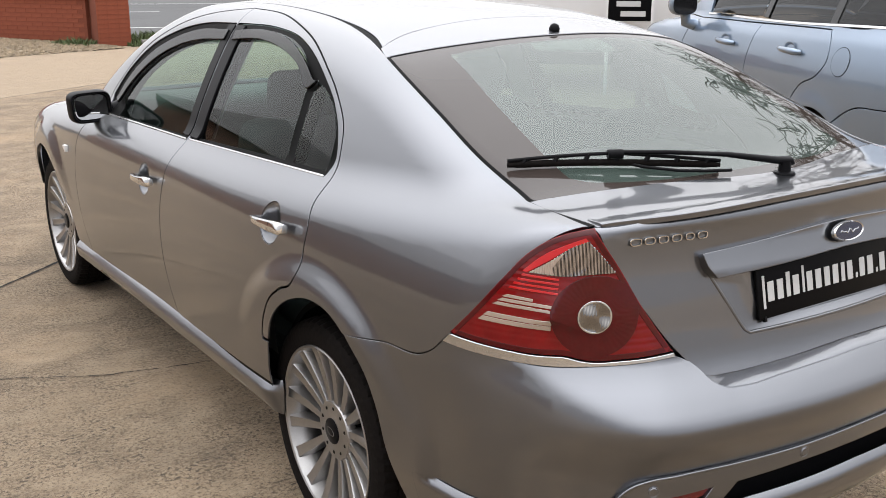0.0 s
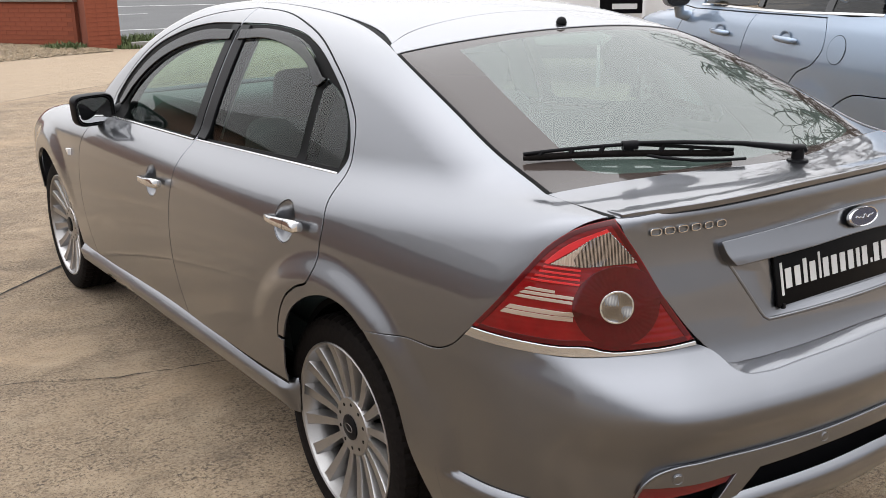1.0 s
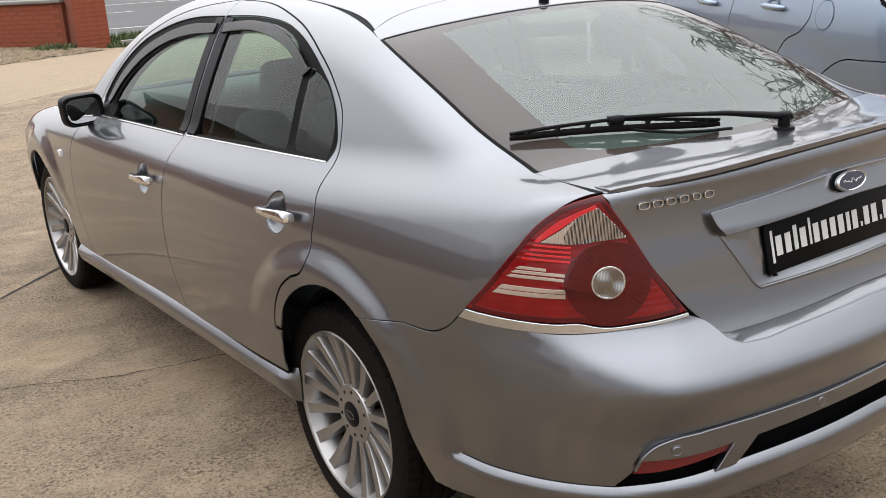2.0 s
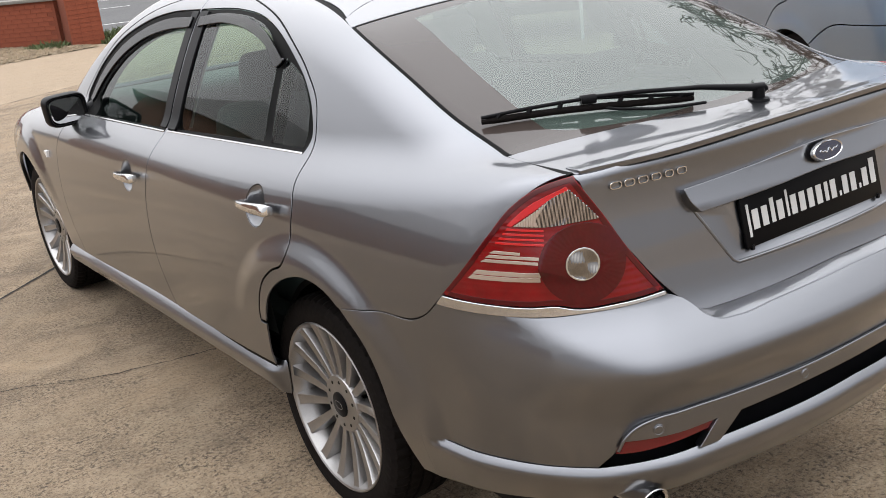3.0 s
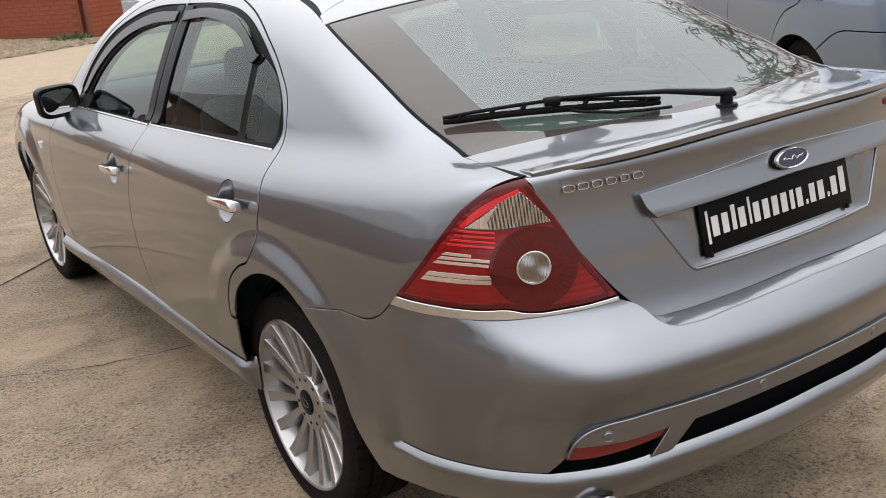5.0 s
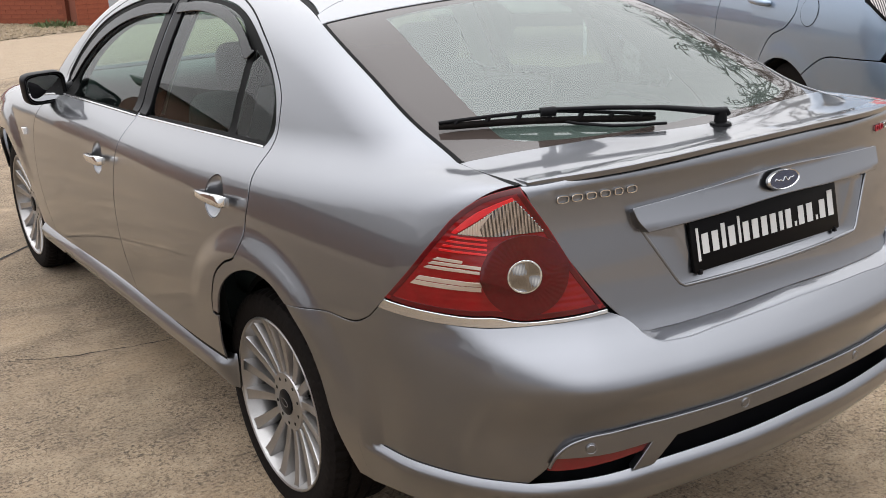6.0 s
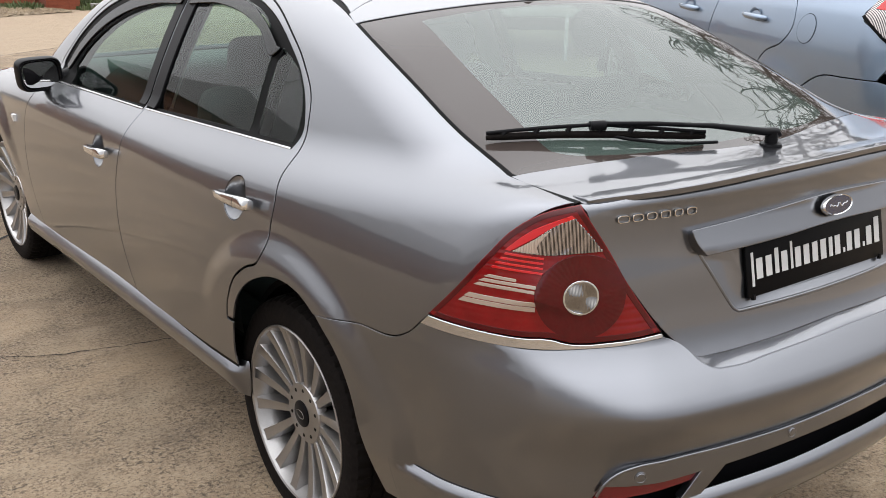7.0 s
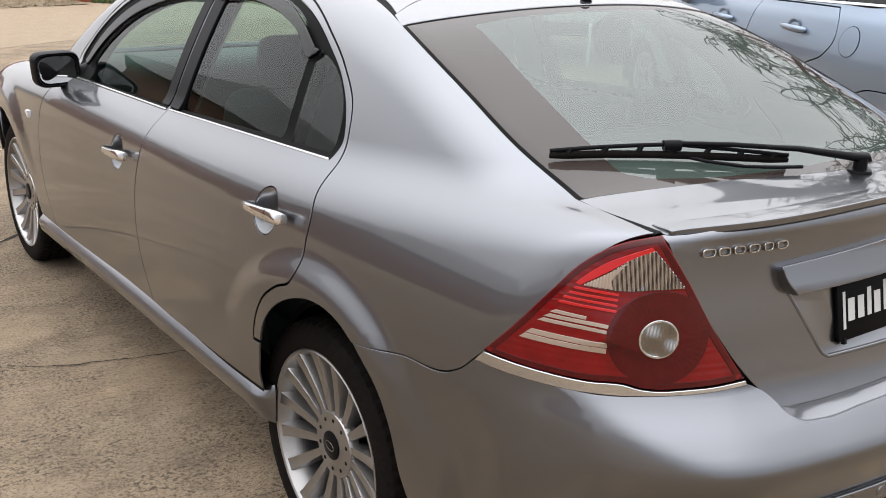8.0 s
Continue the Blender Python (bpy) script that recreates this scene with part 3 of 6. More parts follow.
recess = [[(-.400, .962), (-.319, .833), (-.311, .822), (-.298, .814), (.298, .814), (.311, .822), (.319, .833), (.400, .962)][i:i + 2] for i in range(7)] + [[(.400, .962), (0, .978), (-.400, .962)]]
gate = skin("tailgate", "rear", [[LAMP_INNER, two([(-.438, .749), (-.425, .744), (-.38, .742), (-.25, .744), (0, .751)]), [(-a, b) for a, b in LAMP_INNER[::-1]], two([(-.641, 1.070), (-.457, 1.083), (-.146, 1.0915), (0, 1.0925)])[::-1]],
            recess], SILVER, car, hatch, .025, gap=.003, edge=.022)
skin("boot_deck", "top", [[two([(-.626, -.612), (-.346, -.694), (0, -.768)]), [(.626, -.612), (.63, -.834)], two([(-.63, -.834), (-.457, -.896), (-.146, -.931), (0, -.934)])[::-1], [(-.63, -.834), (-.626, -.612)]]],
     SILVER, gate, hatch, .015, off=-.0015, gap=.0015)
skin("boot_spoiler", "top", [[two([(-.618, -.792), (-.45, -.852), (-.146, -.888), (0, -.892)]), [(.618, -.792), (.624, -.840)], two([(-.624, -.840), (-.457, -.904), (-.146, -.942), (0, -.946)])[::-1], [(-.624, -.840), (-.618, -.792)]]],
     SILVER, gate, lambda x, y, z: hatch(x, np.maximum(y, -.926 + .22 * x * x), z), .015, off=.002, edge=.013, lift=lambda x, y, z: .004 * np.clip((-.88 + .22 * x * x - y) / .05, 0, 1), label="slim silver lip spoiler")
PANE_OUT = [[(-.626, -.606), (-.617, -.435), (-.600, -.215), (-.558, .106)], two([(-.558, .106), (-.277, .050), (0, .027)]), [(.558, .106), (.600, -.215), (.617, -.435), (.626, -.606)],
            two([(-.626, -.606), (-.346, -.690), (0, -.764)])[::-1]]
PANE_IN = [[(-.484, -.575), (-.480, -.48), (-.458, -.27), (-.409, .018)], two([(-.409, .018), (-.25, .005), (0, -.008)]), [(.409, .018), (.458, -.27), (.480, -.48), (.484, -.575)],
           two([(-.484, -.575), (-.46, -.608), (-.40, -.644), (0, -.718)])[::-1]]
rear_window = skin("rear_window", "top", [PANE_OUT, PANE_IN], BORDER, gate, hatch, .03, off=-.004, edge=.004, label="dark ceramic border of the rear window")
skin("rear_pane", "top", [PANE_IN], GLASS_REAR, rear_window, hatch, .03, off=-.004, edge=0, label="pale green heated rear glass")
skin("tailgate_header", "top", [[two([(-.557, .111), (-.277, .053), (0, .030)]), [(.557, .111), (.532, .178)], two([(-.532, .178), (-.44, .228), (-.25, .268), (0, .282)])[::-1], [(-.532, .178), (-.557, .111)]]],
     SILVER, gate, hatch, .03, gap=.002)


def recess_pan():
    """The hollow that holds the plate: sloping walls and a back."""
    outer = []
    for seg in recess:
        outer += bend(seg, .02)
    o, d, far = rays("rear", np.array(outer))
    p = cast(o, d, hatch, far)
    rows = []
    for wide, high, deep in ((1.0, 1.0, 0), (.992, .985, .0012), (.975, .95, .003), (.80, .80, .0115), (.77, .77, .0125), (.74, .74, .013)):
        row = [(q[0] * wide, q[1] + deep, .89 + (q[2] - .89) * high) for q in p]
        if wide < .9:  # the back is flat
            row = [(x, -.949 + .2 * (z - .896) - .0012 * (wide - .74) / .06, z) for x, y, z in row]
        rows.append(row)
    bm = grid_mesh(rows, close_v=True)
    bm.faces.new(list(bm.verts)[-len(outer):])
    bmesh.ops.recalc_face_normals(bm, faces=bm.faces)
    if sum(f.normal.y * f.calc_area() for f in bm.faces) > 0:
        bmesh.ops.reverse_faces(bm, faces=bm.faces)
    return bm


def recess_lip():
    """The rolled edge round the hollow."""
    run = []
    for seg in recess[:7]:
        run += bend(seg, .02)
    run.append(recess[6][-1])
    o, d, far = rays("rear", np.array(run))
    p = cast(o, d, hatch, far)
    return tube([(q[0], q[1] + .002, q[2]) for q in p], .0045, 8, up=(0, 1, 0))


part("plate_recess", recess_pan(), SILVER, gate, smooth=40)
part("recess_lip", recess_lip(), SILVER, gate, smooth=60)
skin("handle_bar", "rear", [[two([(-.418, 1.0), (-.25, 1.010), (0, 1.022)]), [(.418, 1.0), (.412, .975), (.395, .951)], two([(-.395, .951), (-.25, .957), (0, .967)])[::-1], [(-.395, .951), (-.412, .975), (-.418, 1.0)]]],
     SILVER, gate, hatch, .012, edge=.045, lift=lambda x, y, z: .014 + .014 * np.clip((1.012 - z) / .05, 0, 1), label="silver tailgate grab bar")


def plate():
    """Black plate with bars that stand for its writing."""
    base = part("number_plate", box((-.253, -.062, -.006), (.253, .0555, .002), .003), PLATE_BLACK, gate, "black plate with white writing", smooth=40)
    tilt = Matrix.Translation((-.019, -.956, .896)) @ pose(0, 0, 0, 90 - 12)
    base.matrix_local = tilt
    glyphs = [(.3, 1.35, -.3), (.78, 1, 0), (.74, 1, 0), (.5, 1.25, 0), (.78, 1, 0), (.3, 1.38, 0), (.74, 1, 0), (.76, 1, 0), (.74, 1, 0), (.76, 1, 0), (.5, 1, 0), (.74, 1, 0), (.28, .26, 0), (.74, 1, 0), (.78, 1, 0), (.28, .26, 0), (.78, 1, 0), (.74, 1.38, 0)]
    total = sum(w + .17 for w, h, d in glyphs)
    unit = .484 / total
    x = -.238
    for w, h, d in glyphs:
        bar = part("writing_bar", box((x, -.026 + d * .044, .002), (x + .8 * w * unit, -.026 + h * .044, .0035), .0006, 1), INK_WHITE, base)
        x += (w + .17) * unit
    for sx in (-.235, .235):
        part("plate_clip", box((sx - .004, -.068, -.004), (sx + .004, -.056, .004), .001), BLACK_TRIM, base)


plate()


def on_gate(x, z, out=0.0):
    o, d, far = rays("rear", np.array([[x, z]]))
    p = cast(o, d, hatch, far)
    return Vector(p[0]), Vector(slope(p, hatch)[0])


def badges():
    p, n = on_gate(-.008, .994)
    n = Vector((0, -.97, .22)).normalized()
    m = Matrix.Translation(p + n * .030) @ n.to_track_quat("Z", "Y").to_matrix().to_4x4()
    rows = []
    for r, h in ((1.0, -.004), (1.0, .003), (.94, .006), (.88, .004)):
        rows.append([m @ Vector((.054 * r * math.cos(a), .0225 * r * math.sin(a) if r > .9 else (.0225 * r - .0008) * math.sin(a), h)) for a in (2 * math.pi * k / 40 for k in range(40))])
    bm = grid_mesh(rows, close_v=True)
    bmesh.ops.recalc_face_normals(bm, faces=bm.faces)
    ring = part("oval_badge", bm, CHROME, gate, "oval badge with chrome rim and dark blue centre", smooth=40)
    bm = bmesh.new()
    bm.faces.new([bm.verts.new(m @ Vector((.048 * math.cos(a), .0193 * math.sin(a), .0045))) for a in (2 * math.pi * k / 40 for k in range(40))])
    part("badge_field", bm, BLUE_OVAL, ring)
    bm = tube([m @ Vector((-.033 + .066 * k / 16, .0055 * math.sin(k * 1.3) * math.cos(k * .31 + .4), .0052)) for k in range(17)], .0012, 6)
    part("badge_script", bm, CHROME, ring)
    return ring


badges()


def badge_ring(x, z, w, mat, label):
    """A raised hollow bar, standing for one character of a badge."""
    p, n = on_gate(x, z)
    m = Matrix.Translation(p + n * .0035) @ n.to_track_quat("Z", "Y").to_matrix().to_4x4()
    rows = []
    for k in range(20):
        a = 2 * math.pi * k / 20
        c, q = math.copysign(abs(math.cos(a)) ** .6, math.cos(a)), math.copysign(abs(math.sin(a)) ** .6, math.sin(a))
        rows.append([m @ Vector((c * (w + .0019 * math.cos(b)), q * (.0068 + .0018 * math.cos(b)), .0022 * math.sin(b))) for b in (2 * math.pi * j / 6 for j in range(6))])
    bm = grid_mesh(rows, close_u=True, close_v=True)
    bmesh.ops.recalc_face_normals(bm, faces=bm.faces)
    part("badge_bar", bm, mat, gate, label, smooth=60)


for k, w in enumerate((.0125, .0115, .011, .011, .0095, .0115)):
    badge_ring(-.566 + k * .0315, 1.037, w, DARK_CHROME, "raised chrome badge bar")
for k in range(4):
    badge_ring(.455 + k * .024, 1.037, .0075, INK_RED if k < 2 else DARK_CHROME, "raised red badge bar" if k < 2 else "raised chrome badge bar")

# ---- rear bumper ----
BT = [(172.7, .703), (181.5, .719), (191, .735), (193.1, .754), (195.4, .786)]
CHROME_LOW = [(195.4, .786), (204.1, .784), (212.3, .782), (219.9, .788), (229.9, .795)]
SKIRT = [(189.2, .434), (192, .4375), (196.4, .440), (205, .4455), (212, .4445), (219, .443)]
SKIRT_MID = [(219, .443), (226, .453), (234, .461), (258, .466), (270, .470)]
CREASE = [(219, .443), (221.9, .49), (222.8, .517), (224.4, .541), (226.8, .555), (230.8, .560), (240, .560), (252, .559), (270, .562)]


def mir(seg):
    return [(540 - a, b) for a, b in seg[::-1]]


def skirt_top(x, y):
    a = np.degrees(np.arctan2(y + .35, x)) % 360
    return pch(np.minimum(a, 540 - a), [180, 192, 196.4, 205, 212, 219, 226, 234, 258, 270], [.43, .4375, .440, .4455, .4445, .443, .453, .461, .466, .470])


CREST = [(229.9, .795), (232.1, .783), (234.1, .765), (235.5, .748), (237.7, .733), (241.3, .728), (248.9, .732), (258, .735), (270, .738)]


def shoulder(x, y, z):
    """The bumper's sloping shoulder below the lamp and tailgate, which widens from the corner inwards."""
    a = np.degrees(np.arctan2(y + .35, x)) % 360
    a = np.minimum(a, 540 - a)
    foot = pch(a, [203, 209, 214.5, 220, 225, 232, 250, 270], [.800, .780, .745, .712, .690, .682, .678, .678])
    top = np.interp(a, [200, 228, 240, 270], [.790, .790, .778, .778])
    slant, flat_out = .58 * (top - z), .58 * np.maximum(top - foot, 0)
    h = np.clip(.5 + .5 * (flat_out - slant) / .009, 0, 1)
    up = np.clip((z - .53) / .15, 0, 1)
    return np.maximum(flat_out + (slant - flat_out) * h - .009 * h * (1 - h), 0) * up * up * (3 - 2 * up)


def tuck(x, y, z):
    """How far the lower edge draws in under the car, less beside the wheels."""
    a = np.degrees(np.arctan2(y + .35, x)) % 360
    return 1.6 * np.clip(.418 - z, 0, 1) ** 1.4 * np.interp(np.minimum(a, 540 - a), [190, 222], [.22, 1])


def arch_swell(x, y, z):
    """The wheel arch's lip, which runs down into the skirt."""
    a = np.degrees(np.arctan2(y + .35, x)) % 360
    near = np.clip((195 - np.minimum(a, 540 - a)) / 5, 0, 1)
    low = np.clip((.66 - z) / .22, 0, 1)
    return .021 * near * near * (3 - 2 * near) * low * low * (3 - 2 * low)


def skirt_lift(x, y, z):
    """The skirt's narrow upper ledge over an upright face."""
    return np.maximum(.021 * np.sin(np.clip((skirt_top(x, y) + .003 - z) / .027, 0, 1) * math.pi / 2), arch_swell(x, y, z)) - tuck(x, y, z)


def panel_bead():
    """The thin rolled edge along the top of the lower panel."""
    ab = np.array([(radians(a) * R_CYL, z) for a, z in CREASE[1:] + mir(CREASE)[1:-1]])
    s = np.concatenate([[0], np.cumsum(np.linalg.norm(np.diff(ab, axis=0), axis=1))])
    u = np.linspace(0, s[-1], 121)
    o, d, far = rays("tail", np.stack([pch(u, s, ab[:, 0]), pch(u, s, ab[:, 1])], 1))
    p = cast(o, d, lambda x, y, z: hatch(x, y, z) - .0115, far)
    return tube([tuple(q) for q in p], .0036, 8)


def bumper_step():
    """The ledge between the bumper's crest and the tailgate."""
    crest = np.array([(radians(a) * R_CYL, z) for a, z in CREST[1:] + mir(CREST)[1:-1]])
    s = np.concatenate([[0], np.cumsum(np.linalg.norm(np.diff(crest, axis=0), axis=1))])
    u = np.linspace(0, s[-1], 81)
    ab = np.stack([pch(u, s, crest[:, 0]), pch(u, s, crest[:, 1])], 1)
    o, d, far = rays("tail", ab)
    field = lambda x, y, z: hatch(x, y, z) - shoulder(x, y, z)
    outer = cast(o, d, field, far)
    gx = np.clip(outer[:, 0] * .96, -.437, .437)
    gz = pch(np.abs(gx), [0, .25, .38, .42, .438], [.7525, .7455, .7435, .7455, .751])
    o, d, far = rays("rear", np.stack([gx, gz], 1))
    inner = cast(o, d, hatch, far)
    rows = [outer + (0, .001, -.003), outer + (0, .003, 0)]
    for f in (.35, .7, 1.0):
        rows.append(outer * (1 - f) + (inner + (0, .004, 0)) * f)
    rows.append(inner + (0, .03, .0))
    bm = grid_mesh([list(map(tuple, r)) for r in rows])
    bmesh.ops.recalc_face_normals(bm, faces=bm.faces)
    if sum(f.normal.z * f.calc_area() for f in bm.faces) < 0:
        bmesh.ops.reverse_faces(bm, faces=bm.faces)
    return bm


bumper_arch = [(172.7, .703), (177.8, .621), (180.4, .550), (182.4, .455), (183.8, .400), (184.8, .350), (185.6, .305)]
bumper = skin("rear_bumper", "tail", [[BT, CHROME_LOW, CREST, mir(CREST),
              mir(CHROME_LOW), mir(BT), [(540 - a, b) for a, b in bumper_arch], [(540 - 185.6, .305), (540 - 189.6, .31)], [(540 - 189.6, .31), (540 - 189.2, .434)], [(540 - a, b) for a, b in SKIRT],
              [(540 - a, b) for a, b in CREASE], CREASE[::-1], SKIRT[::-1], [(189.2, .434), (189.6, .31)], [(189.6, .31), (185.6, .305)], bumper_arch[::-1]]],
              SILVER, car, hatch, .013, gap=.0015, edge=.022, lift=lambda x, y, z: flare(x, y, z) + shoulder(x, y, z) + arch_swell(x, y, z) - tuck(x, y, z))
part("bumper_step", bumper_step(), SILVER, bumper, "flat silver bumper ledge below the tailgate", smooth=30)
skin("bumper_panel", "tail", [[CREASE, [(540 - a, b) for a, b in CREASE[::-1]], [(540 - a, b) for a, b in SKIRT_MID], SKIRT_MID[::-1]],
     [[(222.35, .513), (229, .514), (236.7, .519)], [(236.7, .519), (232.6, .440)], [(232.6, .440), (226, .435), (218.3, .430)], [(218.3, .430), (222.35, .513)]],
     [[(240.7, .519), (258, .525), (270, .526), (282, .525), (299.3, .519)], [(299.3, .519), (304.4, .445)], [(304.4, .445), (270, .445), (235.6, .445)], [(235.6, .445), (240.7, .519)]],
     [[(303.3, .519), (311, .514), (317.4, .513)], [(317.4, .513), (320.4, .430)], [(320.4, .430), (314, .435), (307.4, .440)], [(307.4, .440), (303.3, .519)]]],
     SILVER, bumper, hatch, .015, off=.0135, edge=.02)
part("panel_bead", panel_bead(), SILVER, bumper, "thin rolled upper edge", smooth=60)
skin("bumper_grille", "tail", [[[(219, .44), (221.5, .52), (236.6, .53), (240, .525), (270, .53), (300, .525), (303.4, .53), (318.5, .52), (321, .44)], [(321, .43), (303, .40), (270, .405), (237, .40), (219, .43)]]],
     BLACK_TRIM, bumper, hatch, .025, off=-.035, edge=0, label="black plastic lower bumper mesh")
for s in (1, -1):
    pts = [[(221.6, .481), (222.8, .509), (229, .512), (236.2, .517)], [(236.2, .517), (235, .498)], [(235, .498), (229, .488), (225, .481), (221.6, .479)]]
    if s < 0:
        pts = [[(540 - a, b) for a, b in seg] for seg in pts]
    skin("bumper_reflector", "tail", [pts], REFLECTOR, bumper, hatch, .015, off=.005, edge=.01, label="dark red bumper reflector")
skin("bumper_skirt", "tail", [[SKIRT, SKIRT_MID, [(540 - a, b) for a, b in SKIRT_MID[::-1]], [(540 - a, b) for a, b in SKIRT[::-1]], [(540 - 189.2, .434), (540 - 189.6, .31)],
     [(540 - 189.6, .31), (331, .34), (310, .355), (290, .368), (270, .372), (250, .368), (230, .355), (209, .34), (189.6, .31)], [(189.6, .31), (189.2, .434)]]],
     SILVER, bumper, hatch, .009, edge=.03, lift=skirt_lift, label="silver lower bumper skirt")
for ang, z in ((227.2, .532), (254.2, .543), (285.8, .543), (312.8, .532)):
    o, d, far = rays("tail", np.array([[radians(ang) * R_CYL, z]]))
    p = cast(o, d, hatch, far)
    n = Vector(slope(p, hatch)[0])
    bm = lathe([(-.012, .013), (.0005, .013), (.0012, .0115), (.0004, .010), (.0016, .0085), (.002, 0.0)], (0, 0, 0), 20)
    bm.transform(Matrix.Translation(Vector(p[0]) + n * .0132) @ n.to_track_quat("X", "Z").to_matrix().to_4x4())
    part("parking_sensor", bm, SILVER, bumper, "small round silver parking sensor", smooth=35)

# ---- tail lamps ----
LAMP_OUT = [(196.6, .811), (200.8, .880), (204.8, .954), (208.3, 1.013), (212.1, 1.050), (215.5, 1.066), (217.2, 1.071)]
LAMP_IN = [(217.2, 1.071), (220.8, .994), (225.0, .897), (229.7, .805)]
LAMP_BOT = [(229.7, .805), (223, .800), (216.4, .799), (214.9, .804), (210.7, .803), (204, .806), (196.6, .811)]
LENS_C, LENS_R = (218.2, .890), 1.0


def disc(c, rx, rz, n=20):
    return [[(c[0] + rx * math.cos(2 * math.pi * k / n), c[1] + rz * math.sin(2 * math.pi * k / n)) for k in range(n + 1)]]


lamps = skin("tail_lamp", "tail", [[LAMP_OUT, LAMP_IN, LAMP_BOT]], LAMP_RED, car, hatch, .006, off=.002, edge=.03, gap=.0025, mirror=True, lift=lambda x, y, z: .00016 * np.sin(z * 620 + 3 * np.arctan2(y + .35, x)), label="red tail lamp with clear reversing window")
skin("lamp_surround", "tail", [[LAMP_OUT, LAMP_IN, LAMP_BOT]], SEAL_AND_GAP, lamps, hatch, .03, off=-.006, edge=.02, gap=-.003, mirror=True, label="black lamp seal")
skin("reversing_lens", "tail", [[[(208.9, .973), (211.7, 1.000), (214.5, 1.030), (216.6, 1.043)], [(216.6, 1.043), (218.6, 1.012), (220.5, .979)], [(220.5, .979), (217.7, .977), (213.2, .971), (208.9, .973)]]],
     LAMP_CLEAR, lamps, hatch, .0014, off=.0045, edge=.006, mirror=True, label="clear ribbed reversing lens",
     lift=lambda x, y, z: .0011 * np.sin(np.arctan2(y + .35, x) * 1000))
skin("pale_lens", "tail", [[[(208.9, .974), (211.7, 1.000), (213.6, 1.019)], [(213.6, 1.019), (212.6, 1.000), (212.0, .985), (212.3, .9725)], [(212.3, .9725), (208.9, .974)]]],
     LAMP_PALE, lamps, hatch, .0016, off=.0052, edge=.003, mirror=True, label="pale ribbed lens corner", lift=lambda x, y, z: .0011 * np.sin(np.arctan2(y + .35, x) * 1000))
rim = []
for seg in (LAMP_OUT, LAMP_IN, LAMP_BOT):
    rim += bend([flat("tail", q, hatch) for q in seg], .006)
rim = np.array(rim)
loops = [list(map(tuple, inset(rim, g))) for g in (.0035, .0125)]
skin("lens_border", "tail", [[[u, v] for u, v in zip(run, run[1:] + run[:1])] for run in loops], LAMP_DARK, lamps, hatch, .006, off=.0036, edge=.002, mirror=True, raw=True, label="dark red lens border")
# the sky's highlight along the upper edge, painted as a brighter red strip
skin("edge_highlight", "tail", [[[(207.8, .975), (210.8, 1.012), (214.4, 1.038), (216.2, 1.048)], [(216.2, 1.049), (216.6, 1.043)], [(216.6, 1.043), (214.3, 1.028), (211.3, 1.0), (208.4, .973)], [(208.4, .973), (207.8, .975)]]],
     LAMP_BRIGHT, lamps, hatch, .01, off=.004, edge=.004, mirror=True, label="red lens edge with its sky highlight painted brighter")
skin("lamp_bowl", "tail", [disc(LENS_C, 5.9, .083)], LAMP_DARK, lamps, hatch, .0042, off=.0045, edge=.005, mirror=True, label="dark red round lamp bowl",
     lift=lambda x, y, z: .00008 * np.sin(46 * np.arctan2(z - .89, (np.arctan2(y + .35, x) % (2 * math.pi) - radians(218.2)) * .8)))
skin("lens_ring", "tail", [disc(LENS_C, 2.25, .0335), disc(LENS_C, 2.08, .031)], SATIN_CHROME, lamps, hatch, .008, off=.008, edge=.006, mirror=True, label="thin chrome lens ring")
skin("indicator_lens", "tail", [disc(LENS_C, 2.1, .0313)], LAMP_GREY, lamps, hatch, .0018, off=.0085, edge=0, mirror=True, label="clear round indicator lens",
     lift=lambda x, y, z: .0005 * np.sin(np.arctan2(y + .35, x) * 900) * (1 + np.sin(z * 210)) + .0032 * np.sin((x + .68) * 110) * np.sin((z - .88) * 120))
for a0, a1, z0, h in ((203.8, 212.2, .898, .0055), (204.5, 212.3, .9075, .0055), (205.2, 209.6, .917, .005), (201.7, 212.3, .860, .0085), (202.5, 212.4, .871, .0085)):
    skin("lens_stripe", "tail", [[[(a0, z0), (a1, z0 - .003)], [(a1, z0 - .003), (a1, z0 + h - .003)], [(a1, z0 + h - .003), (a0 + .7, z0 + h)], [(a0 + .7, z0 + h), (a0, z0)]]],
         LAMP_PALE, lamps, hatch, .012, off=.004, edge=.003, mirror=True, label="pale clear lens stripe")
for k in range(4):
    z0, a0 = .937 + k * .0095, 206.0 + k * .55
    skin("lens_rib", "tail", [[[(a0, z0), (213.0, z0 - .004)], [(213.0, z0 - .004), (213.0, z0 - .0005)], [(213.0, z0 - .0005), (a0 + .2, z0 + .0035)], [(a0 + .2, z0 + .0035), (a0, z0)]]],
         LAMP_BRIGHT, lamps, hatch, .012, off=.0045, edge=.003, mirror=True)
skin("lamp_strip", "tail", [[[(195.7, .789), (197, .810)], [(197, .810), (204, .8055), (210.7, .8015), (214.9, .8025), (216.4, .7975), (223, .7985), (229.8, .8035)], [(229.8, .8035), (229.9, .796)],
     [(229.9, .796), (219.9, .789), (212.3, .783), (204.1, .785), (195.7, .789)]]], SATIN_CHROME, lamps, hatch, .012, off=.007, edge=.016, gap=.001, mirror=True, label="satin chrome strip under the lamp")


# ---- wheels, sills, handles, mirrors, wiper ----
WHEEL_R = .322


